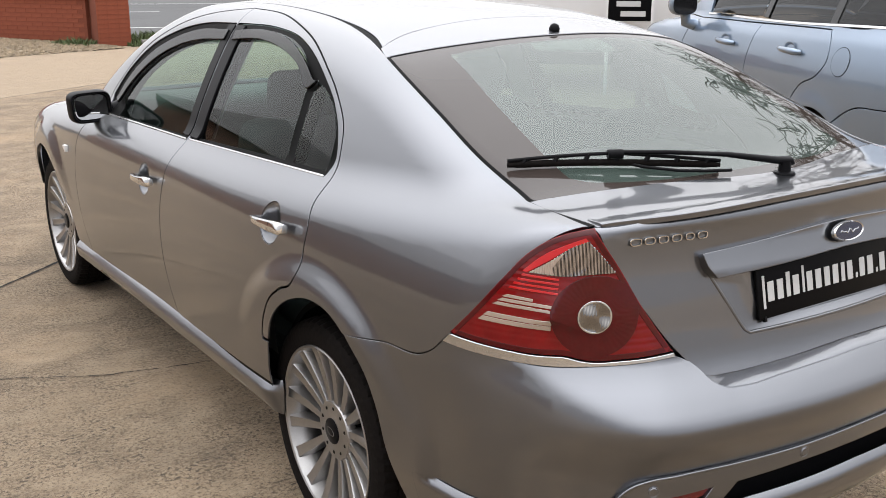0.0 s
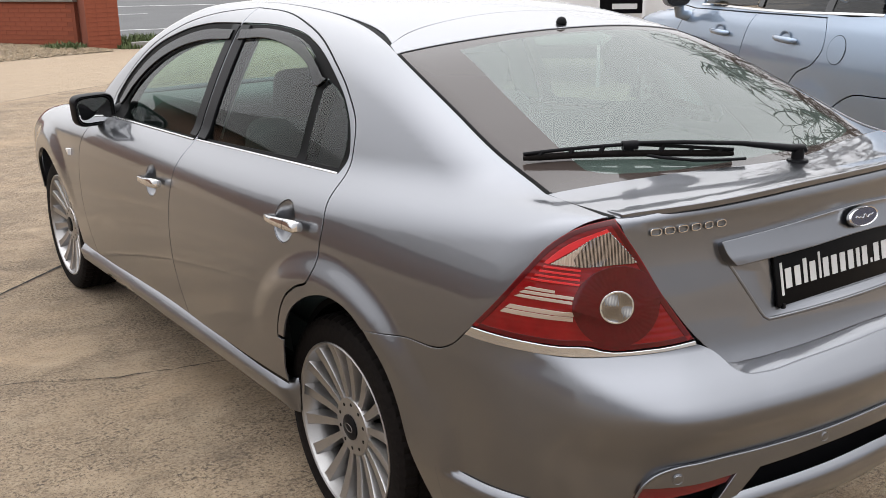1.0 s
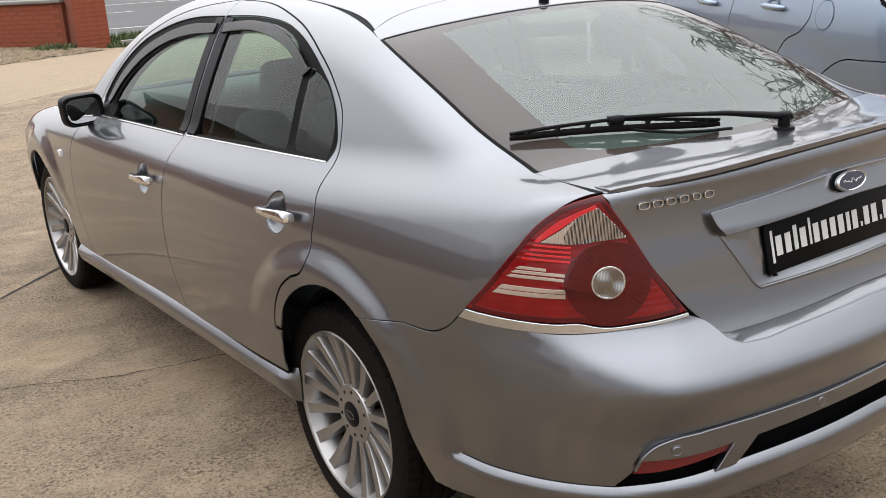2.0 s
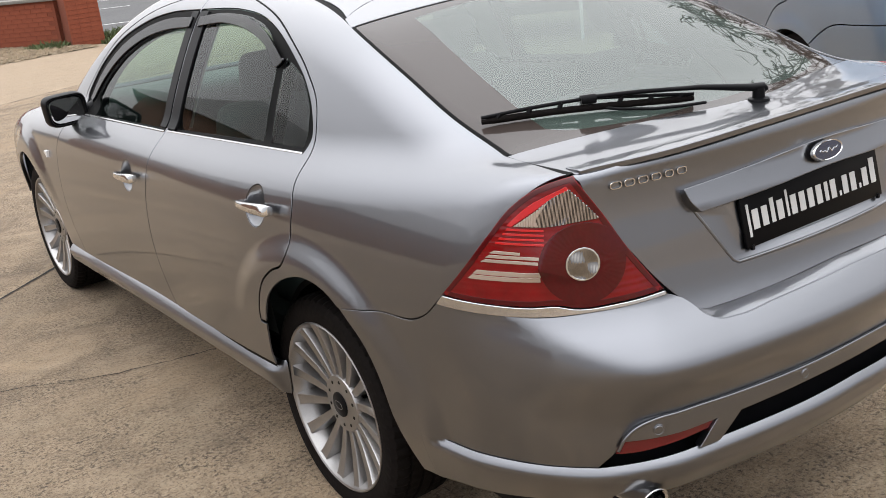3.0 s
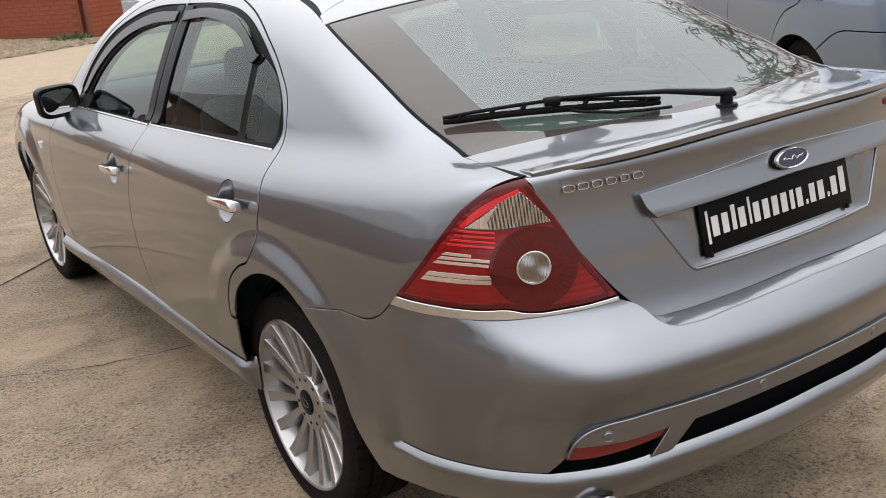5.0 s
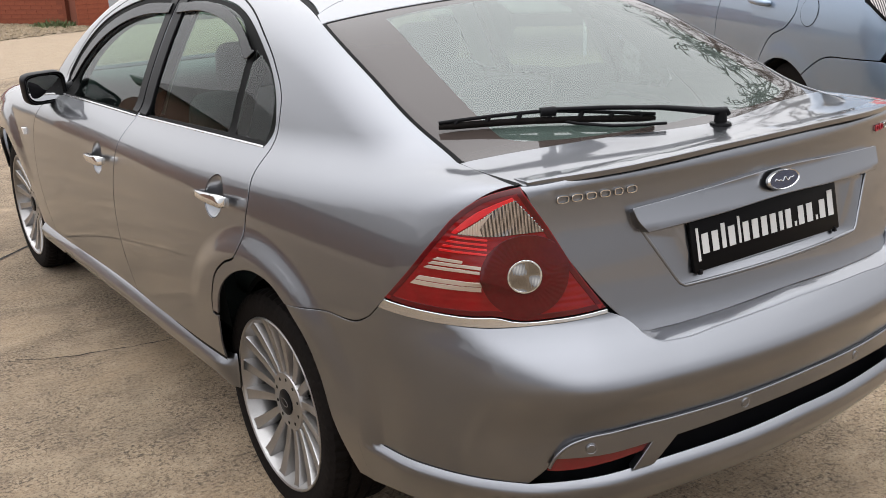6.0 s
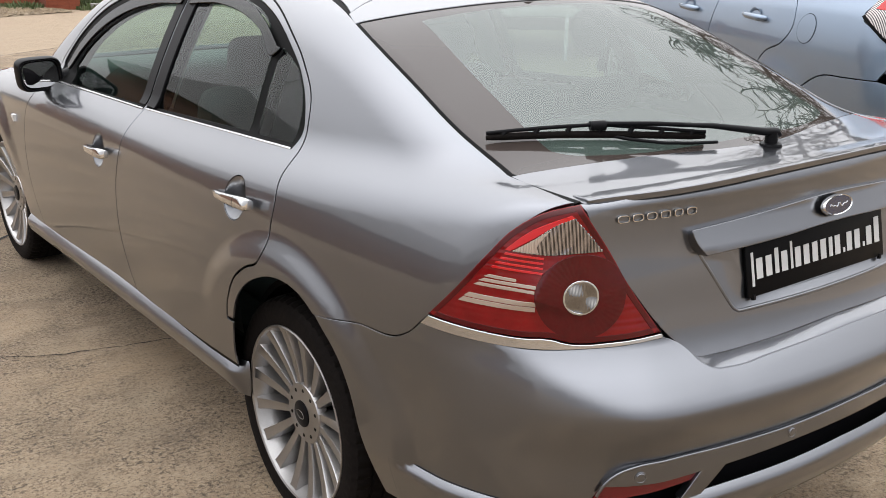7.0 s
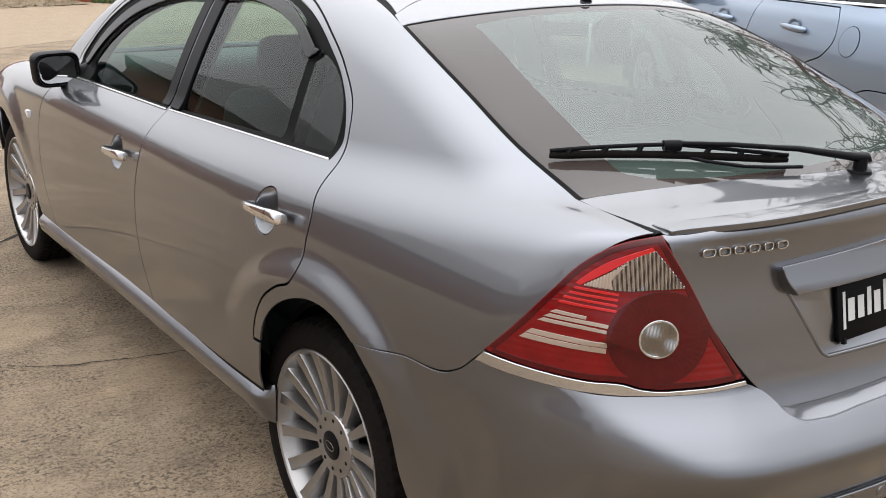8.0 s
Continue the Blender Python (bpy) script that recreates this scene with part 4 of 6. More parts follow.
def wheel():
    """A sixteen-spoke alloy wheel, its face towards -x, hub at the origin."""
    w = thing("wheel", "", "")
    tyre = [(-.100, .242), (-.108, .252), (-.112, .275), (-.110, .298), (-.100, .314), (-.085, .320)]
    for g in (-.062, -.022, .022, .062):
        tyre += [(g - .006, WHEEL_R), (g - .004, WHEEL_R - .007), (g + .004, WHEEL_R - .007), (g + .006, WHEEL_R)]
    tyre += [(.085, .320), (.100, .314), (.110, .298), (.112, .275), (.100, .242)]
    rows = []
    for k in range(180):
        a = 2 * math.pi * k / 180
        cut = .005 if k % 3 == 0 else 0
        rows.append([(o, (r - (cut if abs(o) > .04 and r > .312 else 0)) * math.cos(a), (r - (cut if abs(o) > .04 and r > .312 else 0)) * math.sin(a)) for o, r in tyre])
    bm = grid_mesh(rows, close_u=True)
    bmesh.ops.recalc_face_normals(bm, faces=bm.faces)
    part("tyre", bm, RUBBER, w, "black low-profile tyre", smooth=28)
    rim = part("rim", lathe([(-.098, .250), (-.108, .249), (-.110, .246), (-.107, .241), (-.098, .238), (-.075, .230), (-.05, .224), (.06, .218), (.09, .24), (.098, .25)], (0, 0, 0), 96), ALLOY, w, "silver multi-spoke alloy rim", smooth=40)
    n = 16
    for k in range(n):
        a = 2 * math.pi * k / n
        rows = []
        for r, half, x0, x1 in ((.070, .0098, -.074, -.040), (.10, .0115, -.075, -.036), (.15, .0138, -.081, -.04), (.20, .016, -.090, -.05), (.225, .0172, -.096, -.055), (.240, .019, -.101, -.06)):
            sec = [(-half * 1.15, x1), (-half, x0 + .0045), (-half * .86, x0), (-half * .3, x0 + .001), (half * .3, x0 + .001), (half * .86, x0), (half, x0 + .0045), (half * 1.15, x1)]
            rows.append([(x, r * math.cos(a) - s * math.sin(a), r * math.sin(a) + s * math.cos(a)) for s, x in sec])
        bm = grid_mesh(rows)
        bmesh.ops.recalc_face_normals(bm, faces=bm.faces)
        part("spoke", bm, ALLOY, rim, smooth=30)
    part("hub_disc", lathe([(-.05, .087), (-.072, .086), (-.077, .082), (-.078, .050), (-.081, .041), (-.081, 0)], (0, 0, 0), 48), ALLOY, rim, smooth=40)
    for k in range(10):
        a = 2 * math.pi * (k + .3) / 10
        bm = lathe([(-.0788, .0), (-.0788, .0042), (-.0778, .0055)], (0, .066 * math.cos(a), .066 * math.sin(a)), 10)
        part("bolt_hole", bm, BLACK_TRIM, rim)
    cap = part("centre_cap", lathe([(-.076, .038), (-.084, .037), (-.087, .032), (-.087, 0)], (0, 0, 0), 36), BLACK_TRIM, rim, "dark round centre cap", smooth=40)
    bm = lathe([(-.0875, .021), (-.0884, .020), (-.0875, .017)], (0, 0, 0), 30)
    for v in bm.verts:
        v.co.z *= .55
    part("cap_badge", bm, BRAKE, rim)
    part("brake_disc", lathe([(-.015, .06), (-.02, .065), (-.02, .15), (-.005, .15), (-.005, .06)], (0, 0, 0), 48), BRAKE, w, "grey iron brake disc", smooth=40)
    part("brake_backing", lathe([(.0, .0), (.0, .222)], (0, 0, 0), 40), INNER, w)
    return w


def place_wheels():
    first = wheel()
    spots = [(pose(-.730, 0, WHEEL_R, 8.5), 0), (pose(-.735, 2.754, WHEEL_R, 31), 0), (pose(.73, 0, WHEEL_R, 5, 0, 180), 1), (pose(.735, 2.754, WHEEL_R, 50, 0, 180), 1)]
    for k, (m, s) in enumerate(spots):
        w = first if k == 0 else copy_thing(first, m)
        w.matrix_basis = m
        w.parent = car


place_wheels()


def liner(y0):
    """The dark wheel housing."""
    rows = []
    for x, r in ((-.80, .374), (-.79, .392), (-.60, .395), (-.52, .385), (-.50, .05)):
        rows.append([(max(x, -float(np.interp(y0 + r * math.cos(a), [2.6, 3.1], [.79, .60]))), y0 + r * math.cos(a), ARCH_Z - .02 + r * math.sin(a)) for a in (radians(12 + 160 * k / 28) for k in range(29))])
    return grid_mesh(rows)


for y0 in (-.04, 2.73):
    for s in (1, -1):
        bm = liner(y0)
        if s < 0:
            bm.transform(Matrix.Diagonal((-1, 1, 1, 1)))
        part("wheel_housing", bm, INNER, car, "dark wheel housing", smooth=60)


def sill(s):
    """The side skirt, a long moulded section."""
    prof = [(-.858, .396), (-.866, .390), (-.887, .364), (-.8895, .359), (-.889, .354), (-.878, .318), (-.862, .288), (-.82, .262), (-.70, .255)]
    rows = []
    for y in [.232, .236, .243, .253, .268, .29] + list(np.linspace(.32, 2.33, 22)):
        turn_in = max(0.0, 1 - (y - .232) / .075) ** 2.5
        lift = float(np.interp(y, [.232, 1.1, 2.33], [0, -.022, -.055]))
        rows.append([(s * (x + (max(x, -.846) - x) * turn_in), max(float(y), float(np.interp(x, [-.872, -.862, -.845, -.82, -.70], [.232, .236, .250, .33, .35]))), z + lift * (1 if z > .3 else .6)) for x, z in prof])
    bm = grid_mesh(rows)
    bmesh.ops.recalc_face_normals(bm, faces=bm.faces)
    return bm


for s in (1, -1):
    part("side_skirt", sill(s), SILVER, car, "silver moulded side skirt", smooth=35)
part("underbody", box((-.74, -.80, .24), (.74, 3.3, .40), .05), INNER, car, "dark underbody")
bm = lathe([(.25, .040), (-.02, .042), (-.028, .046), (-.030, .043), (-.026, .038), (.10, .036), (.12, 0)], (0, 0, 0), 28)
for v in bm.verts:
    v.co.z *= .72
bm.transform(Matrix.Translation((-.60, -.950, .352)) @ pose(0, 0, 0, 0, 0, 90))
part("exhaust_pipe", bm, DARK_CHROME, car, "bright exhaust tail pipe", smooth=40)


def on_side(y, z):
    p = cast(np.array([[-2.0, y, z]]), np.array([[1.0, 0, 0]]), hatch, 2.0)
    return Vector(p[0]), Vector(slope(p, hatch)[0])


def handle(y, z, door, s):
    """Chrome pull with a shallow painted cup behind it and a lock end."""
    p, n = on_side(y, z)
    fwd = Vector((0, 1, -.085)).normalized()
    up = n.cross(fwd).normalized()
    if up.z < 0:
        up = -up
    base = Matrix((( fwd.x, up.x, n.x, p.x), (fwd.y, up.y, n.y, p.y), (fwd.z, up.z, n.z, p.z), (0, 0, 0, 1)))
    flip = Matrix.Diagonal((s, 1, 1, 1))

    def bar(name, run, label):
        rows = []
        for along, rise, out, high, thick in run:
            rows.append([base @ Vector((along, rise + high * math.copysign(abs(math.sin(a)) ** .55, math.sin(a)), out + thick * math.copysign(abs(math.cos(a)) ** .7, math.cos(a)))) for a in (2 * math.pi * j / 18 for j in range(18))])
        bm = grid_mesh(rows, close_v=True)
        bm.verts.ensure_lookup_table()
        bm.faces.new([bm.verts[j] for j in range(18)])
        bm.faces.new([bm.verts[len(bm.verts) - 18 + j] for j in range(18)])
        if s < 0:
            bm.transform(flip)
        bmesh.ops.recalc_face_normals(bm, faces=bm.faces)
        part(name, bm, CHROME, door, label, smooth=48)

    bar("door_handle", [(.112, .004, .003, .005, .004), (.108, .004, .010, .0075, .006), (.095, .003, .019, .0095, .0075), (.06, .001, .027, .0105, .008), (.01, 0, .031, .0125, .008), (-.040, -.001, .032, .0150, .008), (-.0535, -.001, .032, .0155, .0078)], "slim chrome pull handle")
    bar("lock_cover", [(-.0555, -.001, .027, .0150, .009), (-.057, -.001, .029, .0165, .0115), (-.085, -.001, .029, .0168, .0115), (-.104, -.002, .027, .0165, .0110), (-.109, -.002, .023, .0145, .009), (-.111, -.002, .012, .012, .006)], "chrome handle end")


for k, s in enumerate((1, -1)):
    part("handle_cup", cup_bowl(0, s), SILVER, rear_doors[k], smooth=70)
    part("handle_cup", cup_bowl(1, s), SILVER, front_doors[k], smooth=70)
    handle(*CUPS[0], rear_doors[k], s)
    handle(*CUPS[1], front_doors[k], s)


def mirror_unit(s):
    """A door mirror: a rounded silver shell, a dark rim and a real mirror."""
    rows = []
    yc, xc, zc = 1.955, -.860, .984
    for t, k in ((0, .93), (.008, 1.0), (.03, 1.02), (.07, .97), (.11, .80), (.135, .5), (.142, .1)):
        rows.append([(xc + .086 * k * math.copysign(abs(math.cos(a)) ** .45, math.cos(a)) - .012 * math.sin(a), yc + t + .02 * math.cos(a), zc + .062 * k * math.copysign(abs(math.sin(a)) ** .48, math.sin(a)) + .006 * math.cos(a)) for a in (2 * math.pi * j / 36 for j in range(36))])
    shell = grid_mesh(rows, close_v=True)
    rows = []
    for t, k in ((.045, 1.05), (.0, 1.03), (-.008, .98), (-.008, .90), (.004, .86), (.004, .05)):
        rows.append([(xc + .086 * k * math.copysign(abs(math.cos(a)) ** .45, math.cos(a)) - .012 * math.sin(a), yc + t + .02 * math.cos(a), zc + .062 * k * math.copysign(abs(math.sin(a)) ** .48, math.sin(a)) + .006 * math.cos(a)) for a in (2 * math.pi * j / 36 for j in range(36))])
    rim = grid_mesh(rows, close_v=True)
    bm = bmesh.new()
    bm.faces.new([bm.verts.new((xc + .072 * math.copysign(abs(math.cos(a)) ** .55, math.cos(a)) - .012 * math.sin(a), yc + .0015 + .02 * math.cos(a), zc + .049 * math.copysign(abs(math.sin(a)) ** .6, math.sin(a)) + .006 * math.cos(a))) for a in (2 * math.pi * j / 36 for j in range(36))])
    foot = tube([(xc + .03, yc + .05, zc - .03), (xc + .08, yc + .06, zc - .03), (-.735, yc + .05, zc - .025)], [.03, .036, .05], 12, .8)
    meshes = []
    for b in (shell, rim, bm, foot):
        if s < 0:
            b.transform(Matrix.Diagonal((-1, 1, 1, 1)))
        bmesh.ops.recalc_face_normals(b, faces=b.faces)
        meshes.append(b)
    k = 0 if s > 0 else 1
    body_part = part("door_mirror", meshes[0], SILVER, front_doors[k], "silver door mirror with black rim", smooth=60)
    for name, b, mt, lb in (("mirror_rim", meshes[1], BLACK_TRIM, "black mirror rim"), ("mirror_glass", meshes[2], CHROME, "mirror glass"), ("mirror_foot", meshes[3], BLACK_TRIM, "black mirror foot")):
        part(name, b, mt, front_doors[k], lb, smooth=50)


for s in (1, -1):
    mirror_unit(s)


def on_glass(x, y):
    p = cast(np.array([[x, y, 2.0]]), np.array([[0, 0, -1.0]]), hatch, 2.0)
    return Vector(p[0]), Vector(slope(p, hatch)[0])


def wiper():
    base = part("wiper_spindle", lathe([(-.02, .026), (0, .026), (.004, .024), (.006, .015), (.03, .014)], (0, 0, 0), 24), BLACK_TRIM, gate, "black rear wiper spindle", smooth=40)
    base.matrix_local = Matrix.Translation((0, -.790, 1.097)) @ pose(0, 0, 0, 0, -90, 0)
    blade = []
    for k in range(15):
        q, n = on_glass(-.125 - .463 * k / 14, -.700 + .222 * k / 14)
        blade.append(q + n * .008)
    hub = blade[7] + Vector((0, 0, .024))
    piv = Vector((0, -.790, 1.121))
    arm = [piv + Vector((.020, -.006, -.002)), piv + Vector((.012, -.003, .006)), piv + Vector((-.02, .008, .008)), piv.lerp(hub, .35) + Vector((0, 0, .012)), piv.lerp(hub, .52) + Vector((0, 0, .010))]
    part("wiper_arm", tube(arm, [.009, .014, .013, .009, .007], 10, .7), BLACK_TRIM, gate, "black wiper arm", smooth=50)
    part("wiper_rod", tube([arm[-2], piv.lerp(hub, .7) + Vector((0, 0, .008)), hub], .0055, 8), BLACK_TRIM, gate, smooth=60)
    part("wiper_pin", tube([hub - Vector((.018, -.009, .004)), hub + Vector((.014, -.007, -.004))], [.011, .012], 10), BLACK_TRIM, gate, smooth=40)
    part("wiper_blade", tube(blade, [.004] + [.0062] * 13 + [.004], 8, 1.3), RUBBER, gate, "black rubber wiper blade", smooth=50)
    yoke = [b + Vector((0, 0, .010 + .012 * (1 - abs(k - 7) / 7))) for k, b in enumerate(blade)]
    part("wiper_yoke", tube(yoke, .0036, 8, 1.2), BLACK_TRIM, gate, smooth=50)
    for k in (1, 3, 5, 7, 9, 11, 13):
        part("wiper_claw", tube([blade[k] + Vector((0, 0, .004)), yoke[k] + Vector((.006, -.003, 0))], .006, 6), BLACK_TRIM, gate)
    hose = [blade[6] + Vector((0, 0, -.004))]
    for x, y in ((-.31, -.64), (-.25, -.69), (-.19, -.72), (-.13, -.742)):
        hose.append(on_glass(x, y)[0] + Vector((0, 0, .010)))
    part("washer_hose", tube(hose, .0038, 8), BLACK_TRIM, gate, smooth=60)
    p, n = on_glass(0, .066)
    bm = lathe([(0, .016), (.006, .016), (.014, .013), (.019, .008), (.021, 0)], (0, 0, 0), 18)
    bm.transform(Matrix.Translation(p) @ pose(0, 0, 0, 0, -90, 0))
    part("washer_jet", bm, BLACK_TRIM, gate, "small black washer jet", smooth=40)


wiper()


def side_repeaters():
    """Small white triangular lamps on the front wings."""
    for s in (1, -1):
        p, n = on_side(2.30, .765)
        bm = bmesh.new()
        tri = [(0, .014), (.042, .013), (.046, .007), (.010, -.018), (.002, -.016)]
        lo = [bm.verts.new((p.x + .006, p.y + a - .02, p.z + b)) for a, b in tri]
        hi = [bm.verts.new((p.x - .012, p.y + (a - .02) * .85, p.z + b * .85)) for a, b in tri]
        bm.faces.new(hi)
        for k in range(5):
            bm.faces.new((lo[k], lo[(k + 1) % 5], hi[(k + 1) % 5], hi[k]))
        if s < 0:
            bm.transform(Matrix.Diagonal((-1, 1, 1, 1)))
        bmesh.ops.recalc_face_normals(bm, faces=bm.faces)
        part("side_repeater", bm, WHITE_PAINT, car, "small clear side repeater lamp", smooth=40)


side_repeaters()


# ---- ground, road, walls ----
def concrete():
    """Buff exposed concrete: sand grain, dark aggregate, tyre-worn pale bands and broad stains."""
    mat = material("weathered_concrete", (0.395, 0.278, 0.167), 0.92, grain=0.20, scale=170, stain=0.06, stain_scale=0.9)
    nt = mat.node_tree
    p = nt.nodes["Principled BSDF"]
    pos = nt.nodes.new("ShaderNodeTexCoord").outputs["Object"]
    last = p.inputs["Base Color"].links[0].from_socket

    def layer(color, tex, lo, hi, most):
        nonlocal last
        r = nt.nodes.new("ShaderNodeMapRange")
        r.inputs[1].default_value, r.inputs[2].default_value, r.inputs[4].default_value = lo, hi, most
        nt.links.new(tex, r.inputs[0])
        mix = nt.nodes.new("ShaderNodeMix")
        mix.data_type = "RGBA"
        mix.inputs["B"].default_value = (*color, 1)
        nt.links.new(r.outputs[0], mix.inputs["Factor"])
        nt.links.new(last, mix.inputs["A"])
        last = mix.outputs["Result"]
        return r.outputs[0]

    def noise_tex(scale, detail=5.0, stretch=None, rough=0.6):
        v = pos
        if stretch:
            mp = nt.nodes.new("ShaderNodeMapping")
            mp.inputs["Scale"].default_value = stretch
            mp.inputs["Rotation"].default_value = (0, 0, 0.35)
            nt.links.new(pos, mp.inputs["Vector"])
            v = mp.outputs[0]
        n = nt.nodes.new("ShaderNodeTexNoise")
        n.inputs["Scale"].default_value, n.inputs["Detail"].default_value, n.inputs["Roughness"].default_value = scale, detail, rough
        nt.links.new(v, n.inputs["Vector"])
        return n.outputs[0]

    def scaled(tex, lo, hi, most=1.0):
        r = nt.nodes.new("ShaderNodeMapRange")
        r.inputs[1].default_value, r.inputs[2].default_value, r.inputs[4].default_value = lo, hi, most
        nt.links.new(tex, r.inputs[0])
        return r.outputs[0]

    def times(a, b):
        m = nt.nodes.new("ShaderNodeMath")
        m.operation = "MULTIPLY"
        nt.links.new(a, m.inputs[0])
        nt.links.new(b, m.inputs[1])
        return m.outputs[0]

    # the slabs past the second joint keep their smooth pale skin
    dot = nt.nodes.new("ShaderNodeVectorMath")
    dot.operation = "DOT_PRODUCT"
    dot.inputs[1].default_value = (-0.52, 1.0, 0.0)
    nt.links.new(pos, dot.inputs[0])
    far_slab = scaled(dot.outputs["Value"], 9.70, 9.80)
    rough_slab = nt.nodes.new("ShaderNodeMath")
    rough_slab.operation = "SUBTRACT"
    rough_slab.inputs[0].default_value = 1.0
    nt.links.new(scaled(far_slab, 0.0, 1.0, 0.85), rough_slab.inputs[1])
    layer((0.245, 0.188, 0.13), far_slab, 0.0, 1.0, 0.85)
    # where the smooth sandy skin is worn through to the rough aggregate
    worn = times(scaled(noise_tex(0.8, 8, (1.0, 1.7, 1), 0.68), 0.28, 0.52), rough_slab.outputs[0])
    layer((0.442, 0.332, 0.225), worn, 0.0, 1.0, 0.6)
    patch = noise_tex(3.2, 9, (1.0, 1.5, 1), 0.72)
    layer((0.506, 0.387, 0.261), times(worn, scaled(patch, 0.52, 0.62)), 0.0, 1.0, 0.75)
    bare = times(worn, scaled(patch, 0.56, 0.42))
    # dark grains, with the shade of the pits also put into the colour
    grit = noise_tex(95, 4, None, 0.75)
    layer((0.0672, 0.0474, 0.0284), times(worn, scaled(grit, 0.53, 0.58)), 0.0, 1.0, 0.6)
    layer((0.0592, 0.0427, 0.0269), times(bare, scaled(noise_tex(60, 5, None, 0.7), 0.49, 0.55)), 0.0, 1.0, 0.75)
    layer((0.537, 0.419, 0.292), times(worn, scaled(noise_tex(80, 4, None, 0.75), 0.53, 0.58)), 0.0, 1.0, 0.85)
    layer((0.0237, 0.0174, 0.0118), times(worn, scaled(noise_tex(60, 5, None, 0.8), 0.57, 0.61)), 0.0, 1.0, 0.65)
    layer((0.158, 0.115, 0.0727), times(worn, scaled(noise_tex(7, 8, None, 0.75), 0.48, 0.60)), 0.0, 1.0, 0.35)
    layer((0.0537, 0.0427, 0.0324), scaled(noise_tex(45, 2), 0.70, 0.75), 0.0, 1.0, 0.6)
    layer((0.111, 0.0829, 0.0592), times(noise_tex(1.6, 8, (1.0, 2.2, 1), 0.7), rough_slab.outputs[0]), 0.50, 0.70, 0.45)
    # the slab beside the car darkens towards its joint; the next is darker too
    across = nt.nodes.new("ShaderNodeVectorMath")
    across.operation = "DOT_PRODUCT"
    across.inputs[1].default_value = (-0.63, 0.776, 0.0)
    nt.links.new(pos, across.inputs[0])
    layer((0.13, 0.095, 0.064), times(scaled(across.outputs["Value"], 0.3, 2.0), scaled(across.outputs["Value"], 3.00, 2.94)), 0.0, 1.0, 0.32)
    layer((0.13, 0.095, 0.064), times(scaled(across.outputs["Value"], 3.0, 3.06), rough_slab.outputs[0]), 0.0, 1.0, 0.3)
    nt.links.new(last, p.inputs["Base Color"])
    lump = nt.nodes.new("ShaderNodeMath")
    lump.operation = "MULTIPLY_ADD"
    nt.links.new(grit, lump.inputs[0])
    nt.links.new(scaled(worn, 0, 1, 1.0), lump.inputs[1])
    nt.links.new(times(noise_tex(190, 3), scaled(noise_tex(9, 2), 0.2, 0.8)), lump.inputs[2])
    b = nt.nodes.new("ShaderNodeBump")
    b.inputs["Strength"].default_value, b.inputs["Distance"].default_value = 1.0, 0.02
    nt.links.new(lump.outputs[0], b.inputs["Height"])
    nt.links.new(b.outputs[0], p.inputs["Normal"])
    return mat


CONCRETE = concrete()
ASPHALT = material("asphalt", (0.0537, 0.0529, 0.0537), 0.85, grain=0.2, scale=90, bump=0.3, stain=0.15, stain_scale=0.6)
JOINT = material("joint_dirt", (0.0158, 0.0126, 0.00948), 0.95, grain=0.3, scale=40)
LINE_WHITE = material("worn_road_paint", (0.49, 0.49, 0.474), 0.8, grain=0.2, scale=30)
BRICK = material("red_brick", (0.194, 0.0458, 0.019), 0.85, grain=0.2, scale=60, bump=0.3, stain=0.2, stain_scale=3)
MORTAR = material("red_mortar", (0.156, 0.0403, 0.019), 0.95, grain=0.2, scale=80)
STONE_CAP = material("grey_coping", (0.182, 0.172, 0.156), 0.9, grain=0.2, scale=40, stain=0.2)
GRAVEL = material("cream_gravel", (0.204, 0.156, 0.102), 0.9, grain=0.25, scale=14, stain=0.2, stain_scale=5)
LEAF = material("weed_leaf", (0.0537, 0.0751, 0.0213), 0.7, grain=0.3, scale=9)
BARK = material("dark_bark", (0.0355, 0.03, 0.0237), 0.9, grain=0.3, scale=12)
ROOF_TILE = material("grey_roof_tile", (0.25, 0.245, 0.24), 0.8, grain=0.2, scale=8)

bm = bmesh.new()
bmesh.ops.create_grid(bm, x_segments=2, y_segments=2, size=400)
ground = tagged(part("ground", bm, CONCRETE, None, "worn buff concrete forecourt with joints and cracks"), category="ground", kind="structure")


def ribbon(points, width, z, seed=0, jag=0.0, step=0.04):
    """A thin, slightly ragged strip lying along points."""
    rnd = random.Random(seed)
    p = np.array(points, float)
    s = np.concatenate([[0], np.cumsum(np.linalg.norm(np.diff(p, axis=0), axis=1))])
    q = np.linspace(0, s[-1], max(2, int(s[-1] / step)))
    x, y = pch(q, s, p[:, 0]), pch(q, s, p[:, 1])
    rows, wob = [], 0.0
    for k in range(len(q)):
        i, j = max(k - 1, 0), min(k + 1, len(q) - 1)
        d = Vector((x[j] - x[i], y[j] - y[i])).normalized()
        wob = wob * .8 + rnd.uniform(-jag, jag)
        w = width * (1 + (rnd.uniform(-.5, .5) if jag else 0)) / 2
        c = Vector((x[k] - d.y * wob, y[k] + d.x * wob))
        rows.append([(c.x + d.y * w, c.y - d.x * w, z), (c.x - d.y * w, c.y + d.x * w, z)])
    bm = grid_mesh(rows)
    bmesh.ops.recalc_face_normals(bm, faces=bm.faces)
    for f in bm.faces:
        if f.normal.z < 0:
            f.normal_flip()
    return bm


